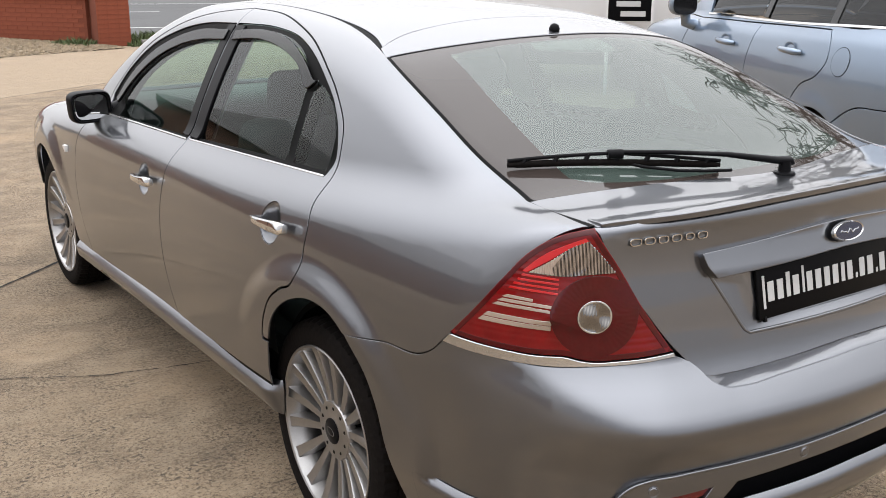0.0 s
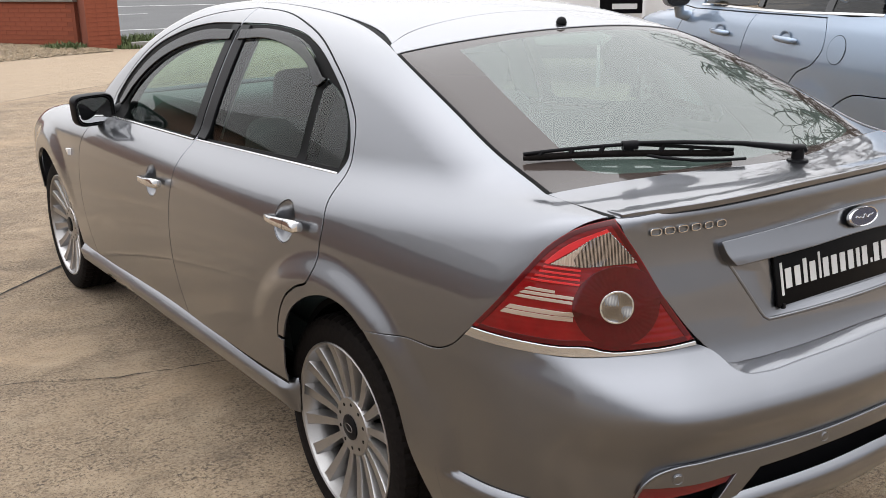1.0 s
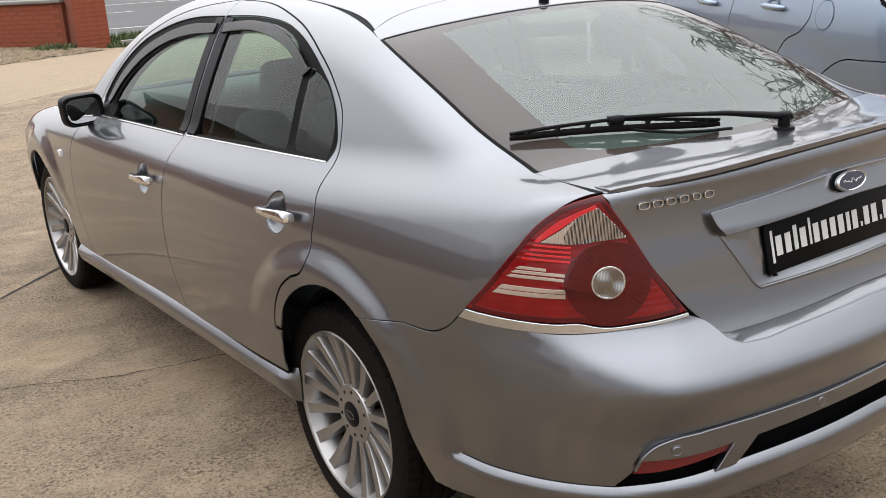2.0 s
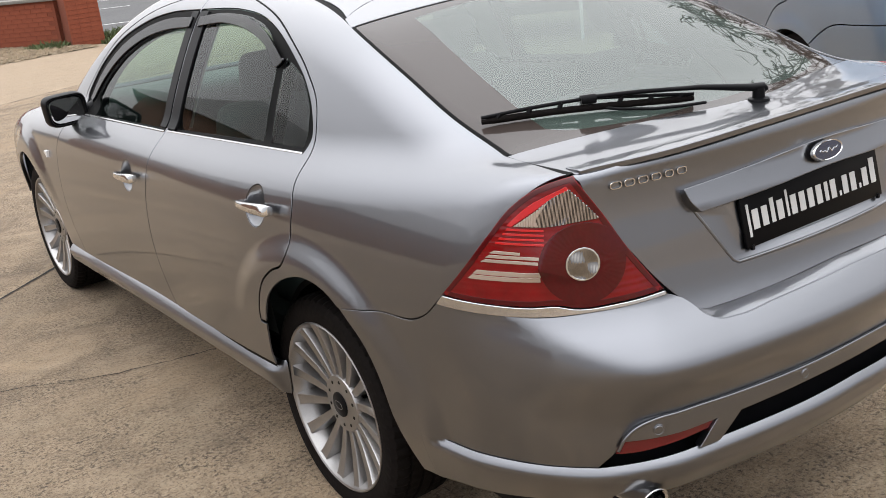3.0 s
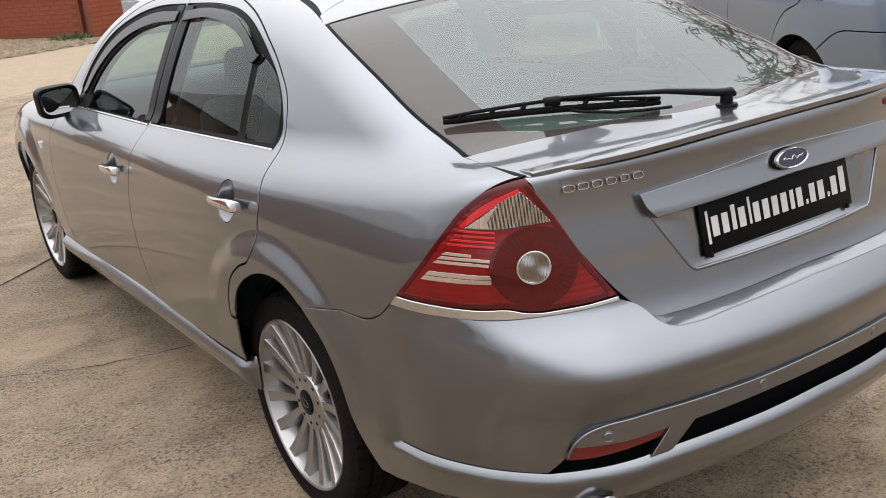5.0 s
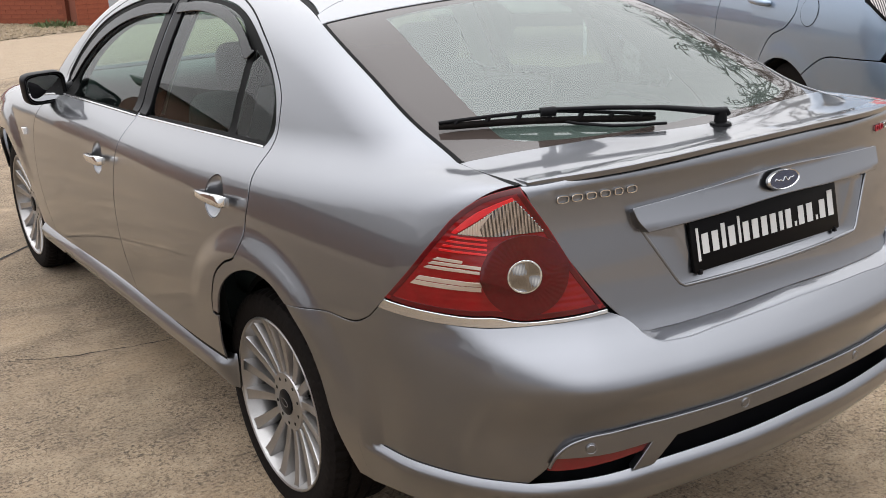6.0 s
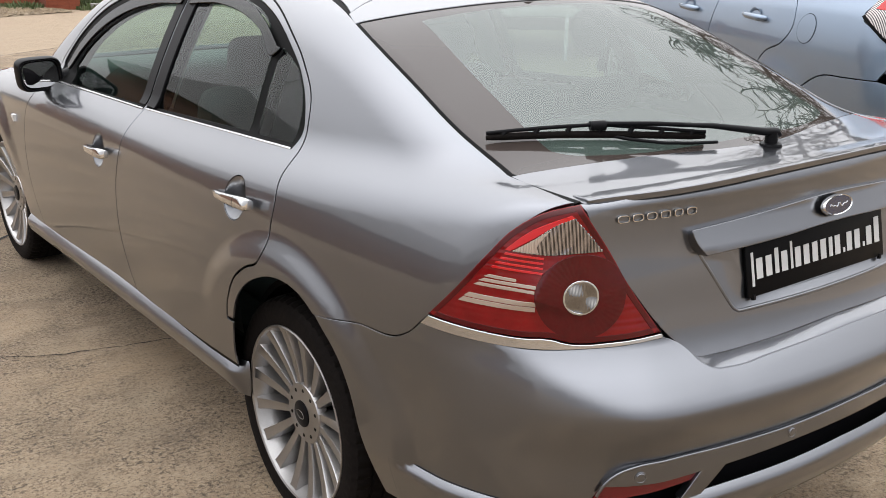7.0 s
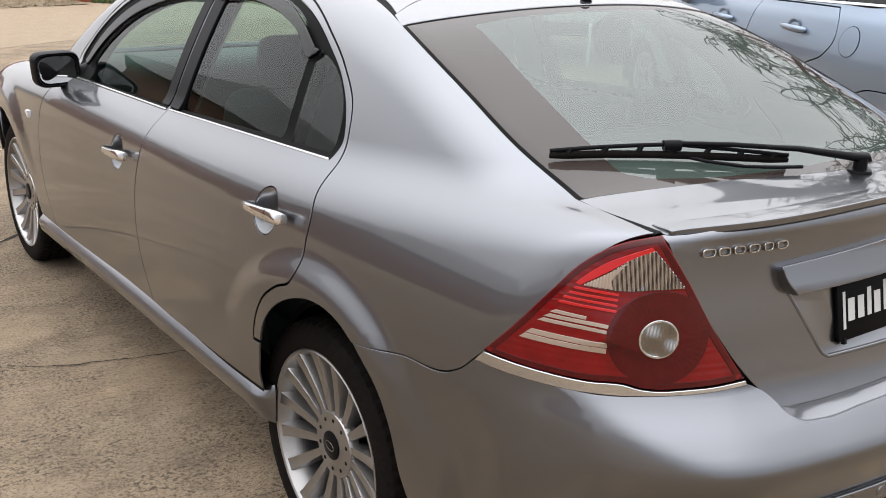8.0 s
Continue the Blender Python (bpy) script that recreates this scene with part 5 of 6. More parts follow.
for pts, w, jag, seed in ((((-7, -2.0), (-1.15, 2.865), (-.75, 3.19), (5.6, 8.4)), .016, .001, 1),
                          (((-4.4, 3.0), (-1.38, 1.69), (-.97, 1.49), (-.72, 1.42), (.2, 1.15)), .005, .011, 2),
                          (((-8, 5.6), (.27, 9.94), (1.53, 10.6), (7, 13.4)), .014, .001, 3)):
    part("ground_joint", ribbon(pts, w, .0035, seed, jag), JOINT, ground)

# the street beyond the wall
bm = grid_mesh([[(-60, 21.2, .006), (60, 13.2, .006)], [(-60, 260, .006), (60, 260, .006)]])
bmesh.ops.recalc_face_normals(bm, faces=bm.faces)
road = tagged(part("road", bm, ASPHALT, None, "grey asphalt street with worn white markings"), category="road", kind="structure")

HOUSE_BRICK = material("brown_brick", (0.21, 0.125, 0.092), 0.9, grain=0.2, scale=30, stain=0.2)


# ---- wall, gravel, street, houses and trees ----
def brick_wall():
    """A low red brick wall with a pier at its end, laid brick by brick."""
    wall = thing("brick_wall", "weathered red brick boundary wall with end pier and coping", "wall", kind="structure")
    a, b = Vector((3.05, 16.15)), Vector((-2.6, 24.0))
    d = (b - a).normalized()
    n = Vector((d.y, -d.x))
    if n.y > 0:
        n = -n
    turn = math.atan2(d.y, d.x)
    m0 = Matrix.Translation((a.x, a.y, 0)) @ pose(0, 0, 0, 0, 0, math.degrees(turn))
    length = (b - a).length
    s = 1 if (m0.to_3x3() @ Vector((0, 1, 0))).y < 0 else -1
    core = part("mortar_core", box((0, -.10, 0), (length, .10, .80)), MORTAR, wall)
    core.matrix_local = m0
    cap = part("coping", box((-.02, -.15, .80), (length, .15, .86), .015), STONE_CAP, wall, "grey stone coping", smooth=40)
    cap.matrix_local = m0
    pier = part("pier_core", box((3.04, 15.72, 0), (3.60, 16.28, 1.15)), MORTAR, wall)
    part("pier_cap", box((2.99, 15.67, 1.15), (3.65, 16.33, 1.22), .02), STONE_CAP, wall, "grey stone pier cap", smooth=40)
    me = bpy.data.meshes.new("brick")
    bm = box((-.1085, -.002, -.0345), (.1085, .002, .0345), .0015, 1)
    bm.to_mesh(me)
    bm.free()
    me.materials.append(BRICK)
    rnd = random.Random(4)
    for row in range(10):
        for k in range(17):
            x = (k + .5 * (row % 2)) * .225 + .17
            ob = new("brick", me)
            ob.parent = wall
            ob.matrix_local = m0 @ pose(x, s * (.101 + rnd.uniform(0, .003)), .04 + row * .077, 0, 0, 0)
    for row in range(14):
        for face in range(2):
            for k in range(3):
                off = .09 + k * .19
                ob = new("brick", me)
                ob.parent = wall
                z = .04 + row * .077
                if face == 0:
                    ob.matrix_local = pose(3.04 + off, 15.717, z, 0, 0, 0) @ Matrix.Diagonal((.84, 1, 1, 1))
                else:
                    ob.matrix_local = pose(3.603, 15.72 + off, z, 0, 0, 90) @ Matrix.Diagonal((.84, 1, 1, 1))
    # the bricks further along, in one mesh
    bm = bmesh.new()
    for row in range(10):
        for k in range(17, int(length / .225) - 1):
            x = (k + .5 * (row % 2)) * .225 + .17
            bmesh.ops.create_cube(bm, size=1, matrix=m0 @ pose(x, s * .101, .04 + row * .077) @ Matrix.Diagonal((.213, .012, .065, 1)))
    tagged(part("far_brick", bm, BRICK, wall), kind="stuff")
    return wall


brick_wall()


def pebble_bed():
    """A bank of cream gravel against the wall."""
    rnd = random.Random(7)
    verts, faces = [], []
    edge0, edge1 = Vector((3.3, 15.25)), Vector((-3.2, 13.6))
    back0, back1 = Vector((3.0, 15.95)), Vector((-2.7, 23.6))

    def height(u, v):
        return .02 + .30 * max(0, u) ** .8 * min(1, v * 4) * (1 - .3 * v)
    shape = [(-.5, -.4, 0), (.5, -.45, .05), (.55, .4, 0), (-.45, .5, .05), (-.15, -.1, .55), (.25, .15, .5)]
    quads = [(0, 1, 5, 4), (1, 2, 5), (2, 3, 4, 5), (3, 0, 4)]
    for _ in range(7000):
        u, v = rnd.random() ** 1.5, rnd.random()
        p = edge0.lerp(back0, v).lerp(edge1.lerp(back1, v), u)
        z = height(u, v) - .02
        r = rnd.uniform(.03, .075)
        a = rnd.uniform(0, 6.28)
        s = len(verts)
        verts += [(p.x + r * (x * math.cos(a) - y * math.sin(a)), p.y + r * (x * math.sin(a) + y * math.cos(a)), z + r * h * .9 + .02 * rnd.random()) for x, y, h in shape]
        faces += [tuple(s + i for i in q) for q in quads]
    me = bpy.data.meshes.new("gravel")
    me.from_pydata(verts, [], faces)
    me.materials.append(GRAVEL)
    tagged(new("gravel", me), "cream pebble gravel banked against the brick wall", "gravel", kind="stuff")
    rows = []
    for i in range(13):
        u = i / 12
        rows.append([(*edge0.lerp(back0, v).lerp(edge1.lerp(back1, v), u), height(u, v) - .012 if 0 < v else .003) for v in (0, .05, .12, .25, .5, .75, 1)])
    bm = grid_mesh(rows)
    bmesh.ops.recalc_face_normals(bm, faces=bm.faces)
    tagged(part("gravel_bank", bm, GRAVEL, None, "bank of cream gravel", smooth=60), category="gravel", kind="structure")


pebble_bed()


def weed(name, centre, radius, high, count, seed, label):
    """A clump of narrow blades and small leaves."""
    rnd = random.Random(seed)
    verts, faces = [], []
    for _ in range(count):
        a, r = rnd.uniform(0, 6.28), radius * math.sqrt(rnd.random())
        x, y = centre[0] + r * math.cos(a), centre[1] + r * math.sin(a)
        h, w, t = high * rnd.uniform(.35, 1) * (1.1 - r / radius * .5), rnd.uniform(.006, .018), rnd.uniform(0, 6.28)
        lx, ly = rnd.uniform(-.6, .6) * h, rnd.uniform(-.6, .6) * h
        s = len(verts)
        c, q = math.cos(t) * w, math.sin(t) * w
        verts += [(x - c, y - q, 0), (x + c, y + q, 0), (x + lx * .4 + c, y + ly * .4 + q, h * .6), (x + lx * .4 - c, y + ly * .4 - q, h * .6), (x + lx, y + ly, h)]
        faces += [(s, s + 1, s + 2, s + 3), (s + 3, s + 2, s + 4)]
    me = bpy.data.meshes.new(name)
    me.from_pydata(verts, [], faces)
    me.materials.append(LEAF)
    return tagged(new(name, me), label, "weeds", group="weeds by the wall")


weed("weed_clump", (2.62, 15.80), .40, .22, 500, 1, "low green weeds growing in gravel by the wall")
weed("weed_clump", (4.15, 16.2), .55, .26, 600, 2, "grassy green weeds beside the brick pier")
weed("weed_clump", (3.72, 15.55), .22, .16, 120, 3, "thin green weeds at the foot of the pier")


def kerb_run():
    k = thing("kerb", "worn concrete kerb stones along the street edge", "kerb", kind="structure")
    for i in range(8):
        s = part("kerb_stone", box((-.45, -.07, 0), (.45, .07, .11), .015), STONE_CAP, k, smooth=40)
        s.matrix_local = pose(4.15 + i * .905, 15.45 - i * .07, 0, 0, 0, -4)


kerb_run()
for pts, w in ((((4.75, 19.86), (6.3, 19.3)), .12), (((7.2, 30.2), (12.2, 27.6)), .16), (((6.0, 25.9), (7.4, 25.3)), .12), (((8.6, 24.8), (10.0, 24.2)), .12), (((11.2, 23.7), (12.6, 23.1)), .12)):
    part("road_marking", ribbon(pts, w, .012, 3, 0, .5), LINE_WHITE, road)


def house(name, m, wide, deep, eaves, ridge, label, wall_mat, stack=True):
    """A plain brick house with a pitched roof, windows and a door."""
    h = thing(name, label, "house", m=m)
    part("wall", box((-wide / 2, -deep / 2, 0), (wide / 2, deep / 2, eaves)), wall_mat, h)
    bm = bmesh.new()
    o = .35
    pts = [(-wide / 2 - o, -deep / 2 - o, eaves - .1), (wide / 2 + o, -deep / 2 - o, eaves - .1), (wide / 2 + o, deep / 2 + o, eaves - .1), (-wide / 2 - o, deep / 2 + o, eaves - .1), (-wide / 2 + deep * .3, 0, ridge), (wide / 2 - deep * .3, 0, ridge)]
    v = [bm.verts.new(p) for p in pts]
    for f in ((0, 1, 5, 4), (1, 2, 5), (2, 3, 4, 5), (3, 0, 4), (3, 2, 1, 0)):
        bm.faces.new([v[i] for i in f])
    roof = part("roof", bm, ROOF_TILE, h, "dark tiled roof")
    if stack:
        part("chimney", box((wide * .2, -.3, ridge - .6), (wide * .2 + .7, .3, ridge + .7)), BRICK, roof)
    for k in range(3):
        x = -wide / 2 + wide * (k + .5) / 3
        if k == 1:
            part("door", box((x - .45, -deep / 2 - .03, 0), (x + .45, -deep / 2 + .02, 2.05), .01), WHITE_PAINT, h)
            continue
        w = part("window", box((x - .8, -deep / 2 - .04, .95), (x + .8, -deep / 2 + .02, 2.15), .01), WHITE_PAINT, h)
        for i in range(2):
            part("pane", box((x - .74 + i * .76, -deep / 2 - .05, 1.02), (x - .02 + i * .76, -deep / 2 - .035, 2.08)), GLOSS_BLACK, w)
    return h


house("bungalow", pose(-15.7, 14.8, 0, 0, 0, 202), 20, 7, 3.0, 5.5, "red brick bungalow with a dark tiled hipped roof", HOUSE_BRICK, False)
house("bungalow", pose(-27.0, 2.0, 0, 0, 0, 260), 14, 7, 2.5, 4.6, "long red brick bungalow with a dark roof", HOUSE_BRICK)


def bare_tree(name, base, high, spread, seed, label, lean=(0, 0), depth=6):
    """A leafless tree: tapered trunk and forking limbs down to twigs."""
    rnd = random.Random(seed)
    trunk_bm, twig_v, twig_f = bmesh.new(), [], []
    limbs = []

    def limb(p, d, length, r, level):
        pts, q, way = [p.copy()], p.copy(), d.copy()
        n = 4 if level < 3 else 3
        for k in range(n):
            way = (way + Vector((rnd.gauss(0, .16), rnd.gauss(0, .16), rnd.gauss(.03, .12)))).normalized()
            q = q + way * (length / n)
            pts.append(q.copy())
        limbs.append((pts, r, r * .6, level))
        if level >= depth:
            return
        for k in range(3 if level < 4 else 2 + (rnd.random() < .5)):
            start = pts[-1] if k == 0 else pts[rnd.randint(max(1, n - 2), n)]
            side = Vector((rnd.gauss(0, 1), rnd.gauss(0, 1), rnd.gauss(.1, .5))).normalized()
            nd = (way * .72 + side * spread).normalized()
            limb(start.copy(), nd, length * rnd.uniform(.62, .82), max(r * rnd.uniform(.52, .68), high * .0026), level + 1)

    limb(Vector(base), Vector((lean[0], lean[1], 1)).normalized(), high * .30, high * .022, 0)
    tree = thing(name, label, "tree")
    for kind in ("trunk", "crown"):
        verts, faces = [], []
        for pts, r0, r1, level in limbs:
            if (level < 2) != (kind == "trunk"):
                continue
            sides = 7 if level < 2 else 3
            rings = []
            for k, p in enumerate(pts):
                i, j = max(k - 1, 0), min(k + 1, len(pts) - 1)
                d = (pts[j] - pts[i]).normalized()
                s = d.cross(Vector((.3, .5, .8))).normalized()
                u = s.cross(d)
                r = r0 + (r1 - r0) * k / (len(pts) - 1)
                rings.append(len(verts))
                for a in range(sides):
                    v = p + (s * math.cos(2 * math.pi * a / sides) + u * math.sin(2 * math.pi * a / sides)) * r
                    verts.append((v.x, v.y, v.z))
            for a, b in zip(rings, rings[1:]):
                for k in range(sides):
                    faces.append((a + k, a + (k + 1) % sides, b + (k + 1) % sides, b + k))
        me = bpy.data.meshes.new(kind)
        me.from_pydata(verts, [], faces)
        me.materials.append(BARK)
        ob = new(kind, me)
        ob.parent = tree
        if kind == "crown":
            tagged(ob, "bare dark branches and twigs")
    trunk_bm.free()
    return tree


bare_tree("bare_tree", (11.6, 6.1, 0), 8.4, .72, 11, "tall leafless tree with spreading dark branches", depth=6)
bare_tree("bare_tree", (17.5, 6.4, 0), 9.0, .60, 12, "leafless tree with thin dark twigs", depth=6)
bare_tree("bare_tree", (-13, 27, 0), 8.0, .55, 13, "leafless tree behind the bungalow", depth=5)


# ---- the pale blue estate car parked alongside ----
def tall_car(x, y, z):
    """The body of the tall estate car as a solid, rear axle over its own origin."""
    ax = np.abs(x)
    half = pch(z, [.15, .35, .55, .75, .95, 1.05, 1.15, 1.3], [.84, .90, .935, .945, .93, .905, .865, .80]) - pch(y, [-1.0, -.6, 0, 1.2, 2.7, 3.3, 3.8], [.12, .05, .0, 0, .0, .05, .2])
    rear = -pch(z, [.2, .4, .6, .8, 1.0, 1.2, 1.7], [.90, .96, .97, .93, .90, .84, .55]) + .20 * ax ** 2 - y
    front = y - (3.70 - .3 * ax ** 2 - .25 * (z - .6) ** 2)
    deck = pch(y, [-1.0, 0, 1.2, 2.4, 3.2, 3.8], [1.22, 1.20, 1.16, 1.12, 1.02, .85]) - .05 * ax ** 2
    low = rounded(rounded(rounded(ax - half, rear, .25), front, .3), z - deck, .10)
    cabin = pch(z, [1.0, 1.12, 1.3, 1.5, 1.7], [.885, .855, .79, .715, .62]) - pch(y, [-1, -.5, 0, 1.2, 2.2, 2.8], [.14, .05, 0, 0, .03, .12])
    roof = pch(y, [-1.0, -.75, -.5, 0, .8, 1.4, 1.9, 2.6, 3.0], [.9, 1.35, 1.60, 1.67, 1.70, 1.68, 1.58, 1.16, .9]) - .09 * ax ** 2
    top = np.maximum(rounded(ax - cabin, z - roof, .08), np.maximum(1.0 - z, rear + .05))
    return blended(low, top, .05)


def tall_arch(x, y, z):
    r = np.minimum(np.hypot(y - .21, z - .27), np.hypot(y - 2.91, z - .27))
    s = np.clip((.51 - r) / .12, 0, 1)
    return .010 * s * s * (3 - 2 * s)


def estate():
    m = pose(4.283, 1.124, 0, 0, 0, -23.6)
    e = thing("estate_car", "pale blue metallic tall estate car parked beside the hatchback", "car", m=m)
    kw = dict(mirror=True)

    def ring(y0, a0, a1, r=.39, n=10):
        return [(y0 + r * math.cos(radians(a0 + (a1 - a0) * k / n)), .27 + r * math.sin(radians(a0 + (a1 - a0) * k / n))) for k in range(n + 1)]

    gap_m = [(1.13, .36), (1.17, .60), (1.16, .85), (1.12, 1.0), (1.09, 1.12)]
    gap_f = [(2.24, .36), (2.28, .60), (2.27, .85), (2.18, 1.02), (2.10, 1.10)]
    rd = skin("rear_door", "round", [[gap_m, [(1.09, 1.12), (.20, 1.14)], [(.20, 1.14), (.13, 1.06), (.11, .96), (.18, .87), (.37, .78), (.50, .62), (.552, .457)], [(.552, .457), (.585, .37)], [(.585, .37), (1.13, .36)]]],
              SILVER_BLUE, e, tall_car, .035, gap=.005, lift=tall_arch, **kw)
    fd = skin("front_door", "round", [[gap_f, [(2.10, 1.10), (1.09, 1.12)], gap_m[::-1], [(1.13, .36), (2.24, .36)]]], SILVER_BLUE, e, tall_car, .035, gap=.005, **kw)
    bump_gap = [ring(.21, 125, 125, n=1)[0], (-.12, .665), (-.216, .712), (-.44, .735), (-.66, .745)]
    lamp_edge = [(-.865, -.47, 1.10), (-.84, -.52, 1.20), (-.79, -.60, 1.30)]
    skin("body_side", "round", [[bump_gap, [(-.66, .745), (-.72, .90), (-.62, .99), (-.47, 1.06)], lamp_edge,
         [(-.79, -.60, 1.30), (-.72, -.62, 1.45), (-.62, -.55, 1.58)], [(-.62, -.55, 1.58), (-.60, 0, 1.64), (-.60, 1.2, 1.66), (-.62, 1.7, 1.60), (-.78, 2.35, 1.24), (-.83, 2.55, 1.13)],
         [(-.83, 2.55, 1.13), (2.10, 1.10)], [(2.10, 1.10), (.20, 1.14)], [(.20, 1.14), (.13, 1.06), (.11, .96), (.18, .87), (.37, .78), (.50, .62), (.552, .457)], ring(.21, 28.7, 125)],
         [[(.24, 1.165), (2.0, 1.135)], [(2.0, 1.135), (-.74, 2.05, 1.30), (-.68, 1.65, 1.50), (-.655, 1.1, 1.575), (-.66, .5, 1.57), (-.69, .1, 1.50)], [(-.69, .1, 1.50), (-.76, -.25, 1.36), (-.83, -.30, 1.20)], [(-.83, -.30, 1.20), (-.1, 1.165), (.24, 1.165)]]],
         SILVER_BLUE, e, tall_car, .035, gap=.005, lift=tall_arch, **kw)
    skin("window_trim", "round", [[[(-.30, 1.175), (.24, 1.158), (2.02, 1.128)], [(2.02, 1.128), (2.02, 1.14)], [(2.02, 1.14), (.24, 1.170), (-.30, 1.187)], [(-.30, 1.187), (-.30, 1.175)]]], CHROME, e, tall_car, .03, off=.006, edge=.01, label="bright window trim", **kw)
    for a, b, top0, top1 in ((.26, 1.04, 1.545, 1.57), (1.16, 1.98, 1.57, 1.38)):
        skin("window_pane", "round", [[[(a, 1.17), (b, 1.15)], [(b, 1.15), (-.66, b, top1)], [(-.66, b, top1), (-.68, a, top0)], [(-.68, a, top0), (a, 1.17)]]], DARK_GLASS, e, tall_car, .06, off=-.012, edge=0, **kw)
    skin("window_pane", "round", [[[(-.26, 1.20), (.20, 1.175)], [(.20, 1.175), (-.68, .18, 1.50)], [(-.68, .18, 1.50), (-.75, -.2, 1.37)], [(-.75, -.2, 1.37), (-.26, 1.20)]]], DARK_GLASS, e, tall_car, .06, off=-.012, edge=0, **kw)
    for y in (.23, 1.10):
        skin("window_pillar", "round", [[[(y - .035, 1.165), (y + .035, 1.165)], [(y + .035, 1.165), (-.66, y + .035, 1.565)], [(-.66, y + .035, 1.565), (-.66, y - .035, 1.565)], [(-.66, y - .035, 1.565), (y - .035, 1.165)]]], GLOSS_BLACK, e, tall_car, .05, off=-.006, edge=.02, **kw)
    skin("front_wing", "round", [[gap_f, [(2.10, 1.10), (-.83, 2.55, 1.13)], [(-.83, 2.55, 1.13), (-.84, 3.0, 1.02), (-.78, 3.3, .93)], [(-.78, 3.3, .93), (3.3, .6)], [(3.3, .6), (3.265, .435)], ring(2.91, 25, 170), [(2.526, .338), (2.24, .36)]]],
         SILVER_BLUE, e, tall_car, .06, gap=.005, **kw)
    skin("rear_bumper", "round", [[bump_gap, [(-.66, .745), (-.80, .72)], [(-.80, .72), (-.82, .4)], [(-.82, .4), (-.174, .338)], ring(.21, 170, 125, n=6)]], SILVER_BLUE, e, tall_car, .035, gap=.005, lift=tall_arch, **kw)
    skin("rear_end", "rear", [[[(-.74, 1.05), (-.68, 1.35), (-.58, 1.55)], [(-.58, 1.55), (.58, 1.55)], [(.58, 1.55), (.68, 1.35), (.74, 1.05)], [(.74, 1.05), (.80, .72), (.80, .4)], [(.80, .4), (-.80, .4)], [(-.80, .4), (-.80, .72), (-.74, 1.05)]]], SILVER_BLUE, e, tall_car, .07)
    lamp = skin("tail_lamp", "round", [[[(-.48, 1.07), (-.62, .995), (-.72, .91)], [(-.72, .91), (-.80, 1.0), (-.80, 1.2), (-.70, 1.31)], [(-.70, 1.31), (-.60, 1.29), (-.52, 1.20), (-.48, 1.07)]]], LAMP_CLEAR, e, tall_car, .03, off=.004, edge=.03, label="clear and red tail lamp", **kw)
    skin("red_lens", "round", [[[(-.53, 1.12), (-.75, 1.08)], [(-.75, 1.08), (-.76, 1.25)], [(-.76, 1.25), (-.58, 1.24)], [(-.58, 1.24), (-.53, 1.12)]]], LAMP_BRIGHT, lamp, tall_car, .03, off=.008, edge=.005, label="bright red lens", **kw)
    skin("lamp_rim", "round", [[[(-.465, 1.075), (-.62, .98), (-.73, .895)], [(-.73, .895), (-.73, .91)], [(-.73, .91), (-.62, .995), (-.48, 1.085)], [(-.48, 1.085), (-.465, 1.075)]]], SEAL_AND_GAP, lamp, tall_car, .02, off=.006, edge=.01, **kw)
    skin("roof_panel", "top", [[[(-.62, -.5), (-.6, .4), (-.6, 1.3), (-.62, 1.7)], [(-.62, 1.7), (.62, 1.7)], [(.62, 1.7), (.6, 1.3), (.6, .4), (.62, -.5)], [(.62, -.5), (-.62, -.5)]]], SILVER_BLUE, e, tall_car, .1)
    skin("bonnet", "top", [[[(-.80, 2.6), (-.80, 3.0), (-.7, 3.35), (0, 3.55), (.7, 3.35), (.80, 3.0), (.80, 2.6)], [(.80, 2.6), (-.80, 2.6)]]], SILVER_BLUE, e, tall_car, .1)
    skin("windscreen", "top", [[[(-.60, 1.72), (.60, 1.72)], [(.60, 1.72), (.78, 2.58)], [(.78, 2.58), (-.78, 2.58)], [(-.78, 2.58), (-.60, 1.72)]]], DARK_GLASS, e, tall_car, .1, edge=0)
    # round fuel flap on a black disc that stands in for its gap's shade
    c = (-.03, .965)
    skin("fuel_flap_gap", "round", [[[(c[0] + .088 * math.cos(2 * math.pi * k / 24), c[1] + .088 * math.sin(2 * math.pi * k / 24)) for k in range(25)]]], SEAL_AND_GAP, e, tall_car, .03, off=.0015, edge=0)
    skin("fuel_flap", "round", [[[(c[0] + .084 * math.cos(2 * math.pi * k / 24), c[1] + .084 * math.sin(2 * math.pi * k / 24)) for k in range(25)]]], SILVER_BLUE, e, tall_car, .03, off=.003, edge=.002)

    def pull(y, z, door):
        p = cast(np.array([[-2.0, y, z]]), np.array([[1.0, 0, 0]]), tall_car, 2.0)
        p = Vector(p[0])
        part("door_handle", tube([p + Vector(q) for q in ((0, .13, .004), (-.02, .12, .004), (-.036, .06, .002), (-.038, -.03, 0), (-.036, -.10, -.002), (-.02, -.125, -.003), (0, -.13, -.003))], [.012, .014, .017, .019, .020, .017, .012], 12, 1.1), SILVER_BLUE, door, "body-coloured pull handle", smooth=50)
        rows = []
        for r, dpt in ((1.0, -.002), (.9, -.004), (.7, .006), (.3, .016), (.05, .018)):
            rows.append([p + Vector((dpt, .075 * r * math.cos(a) + .01, .052 * r * math.sin(a) + .004)) for a in (2 * math.pi * k / 24 for k in range(24))])
        bm = grid_mesh(rows, close_v=True)
        bmesh.ops.recalc_face_normals(bm, faces=bm.faces)
        part("handle_cup", bm, SILVER_BLUE, door, smooth=70)

    pull(.55, .985, rd[0])
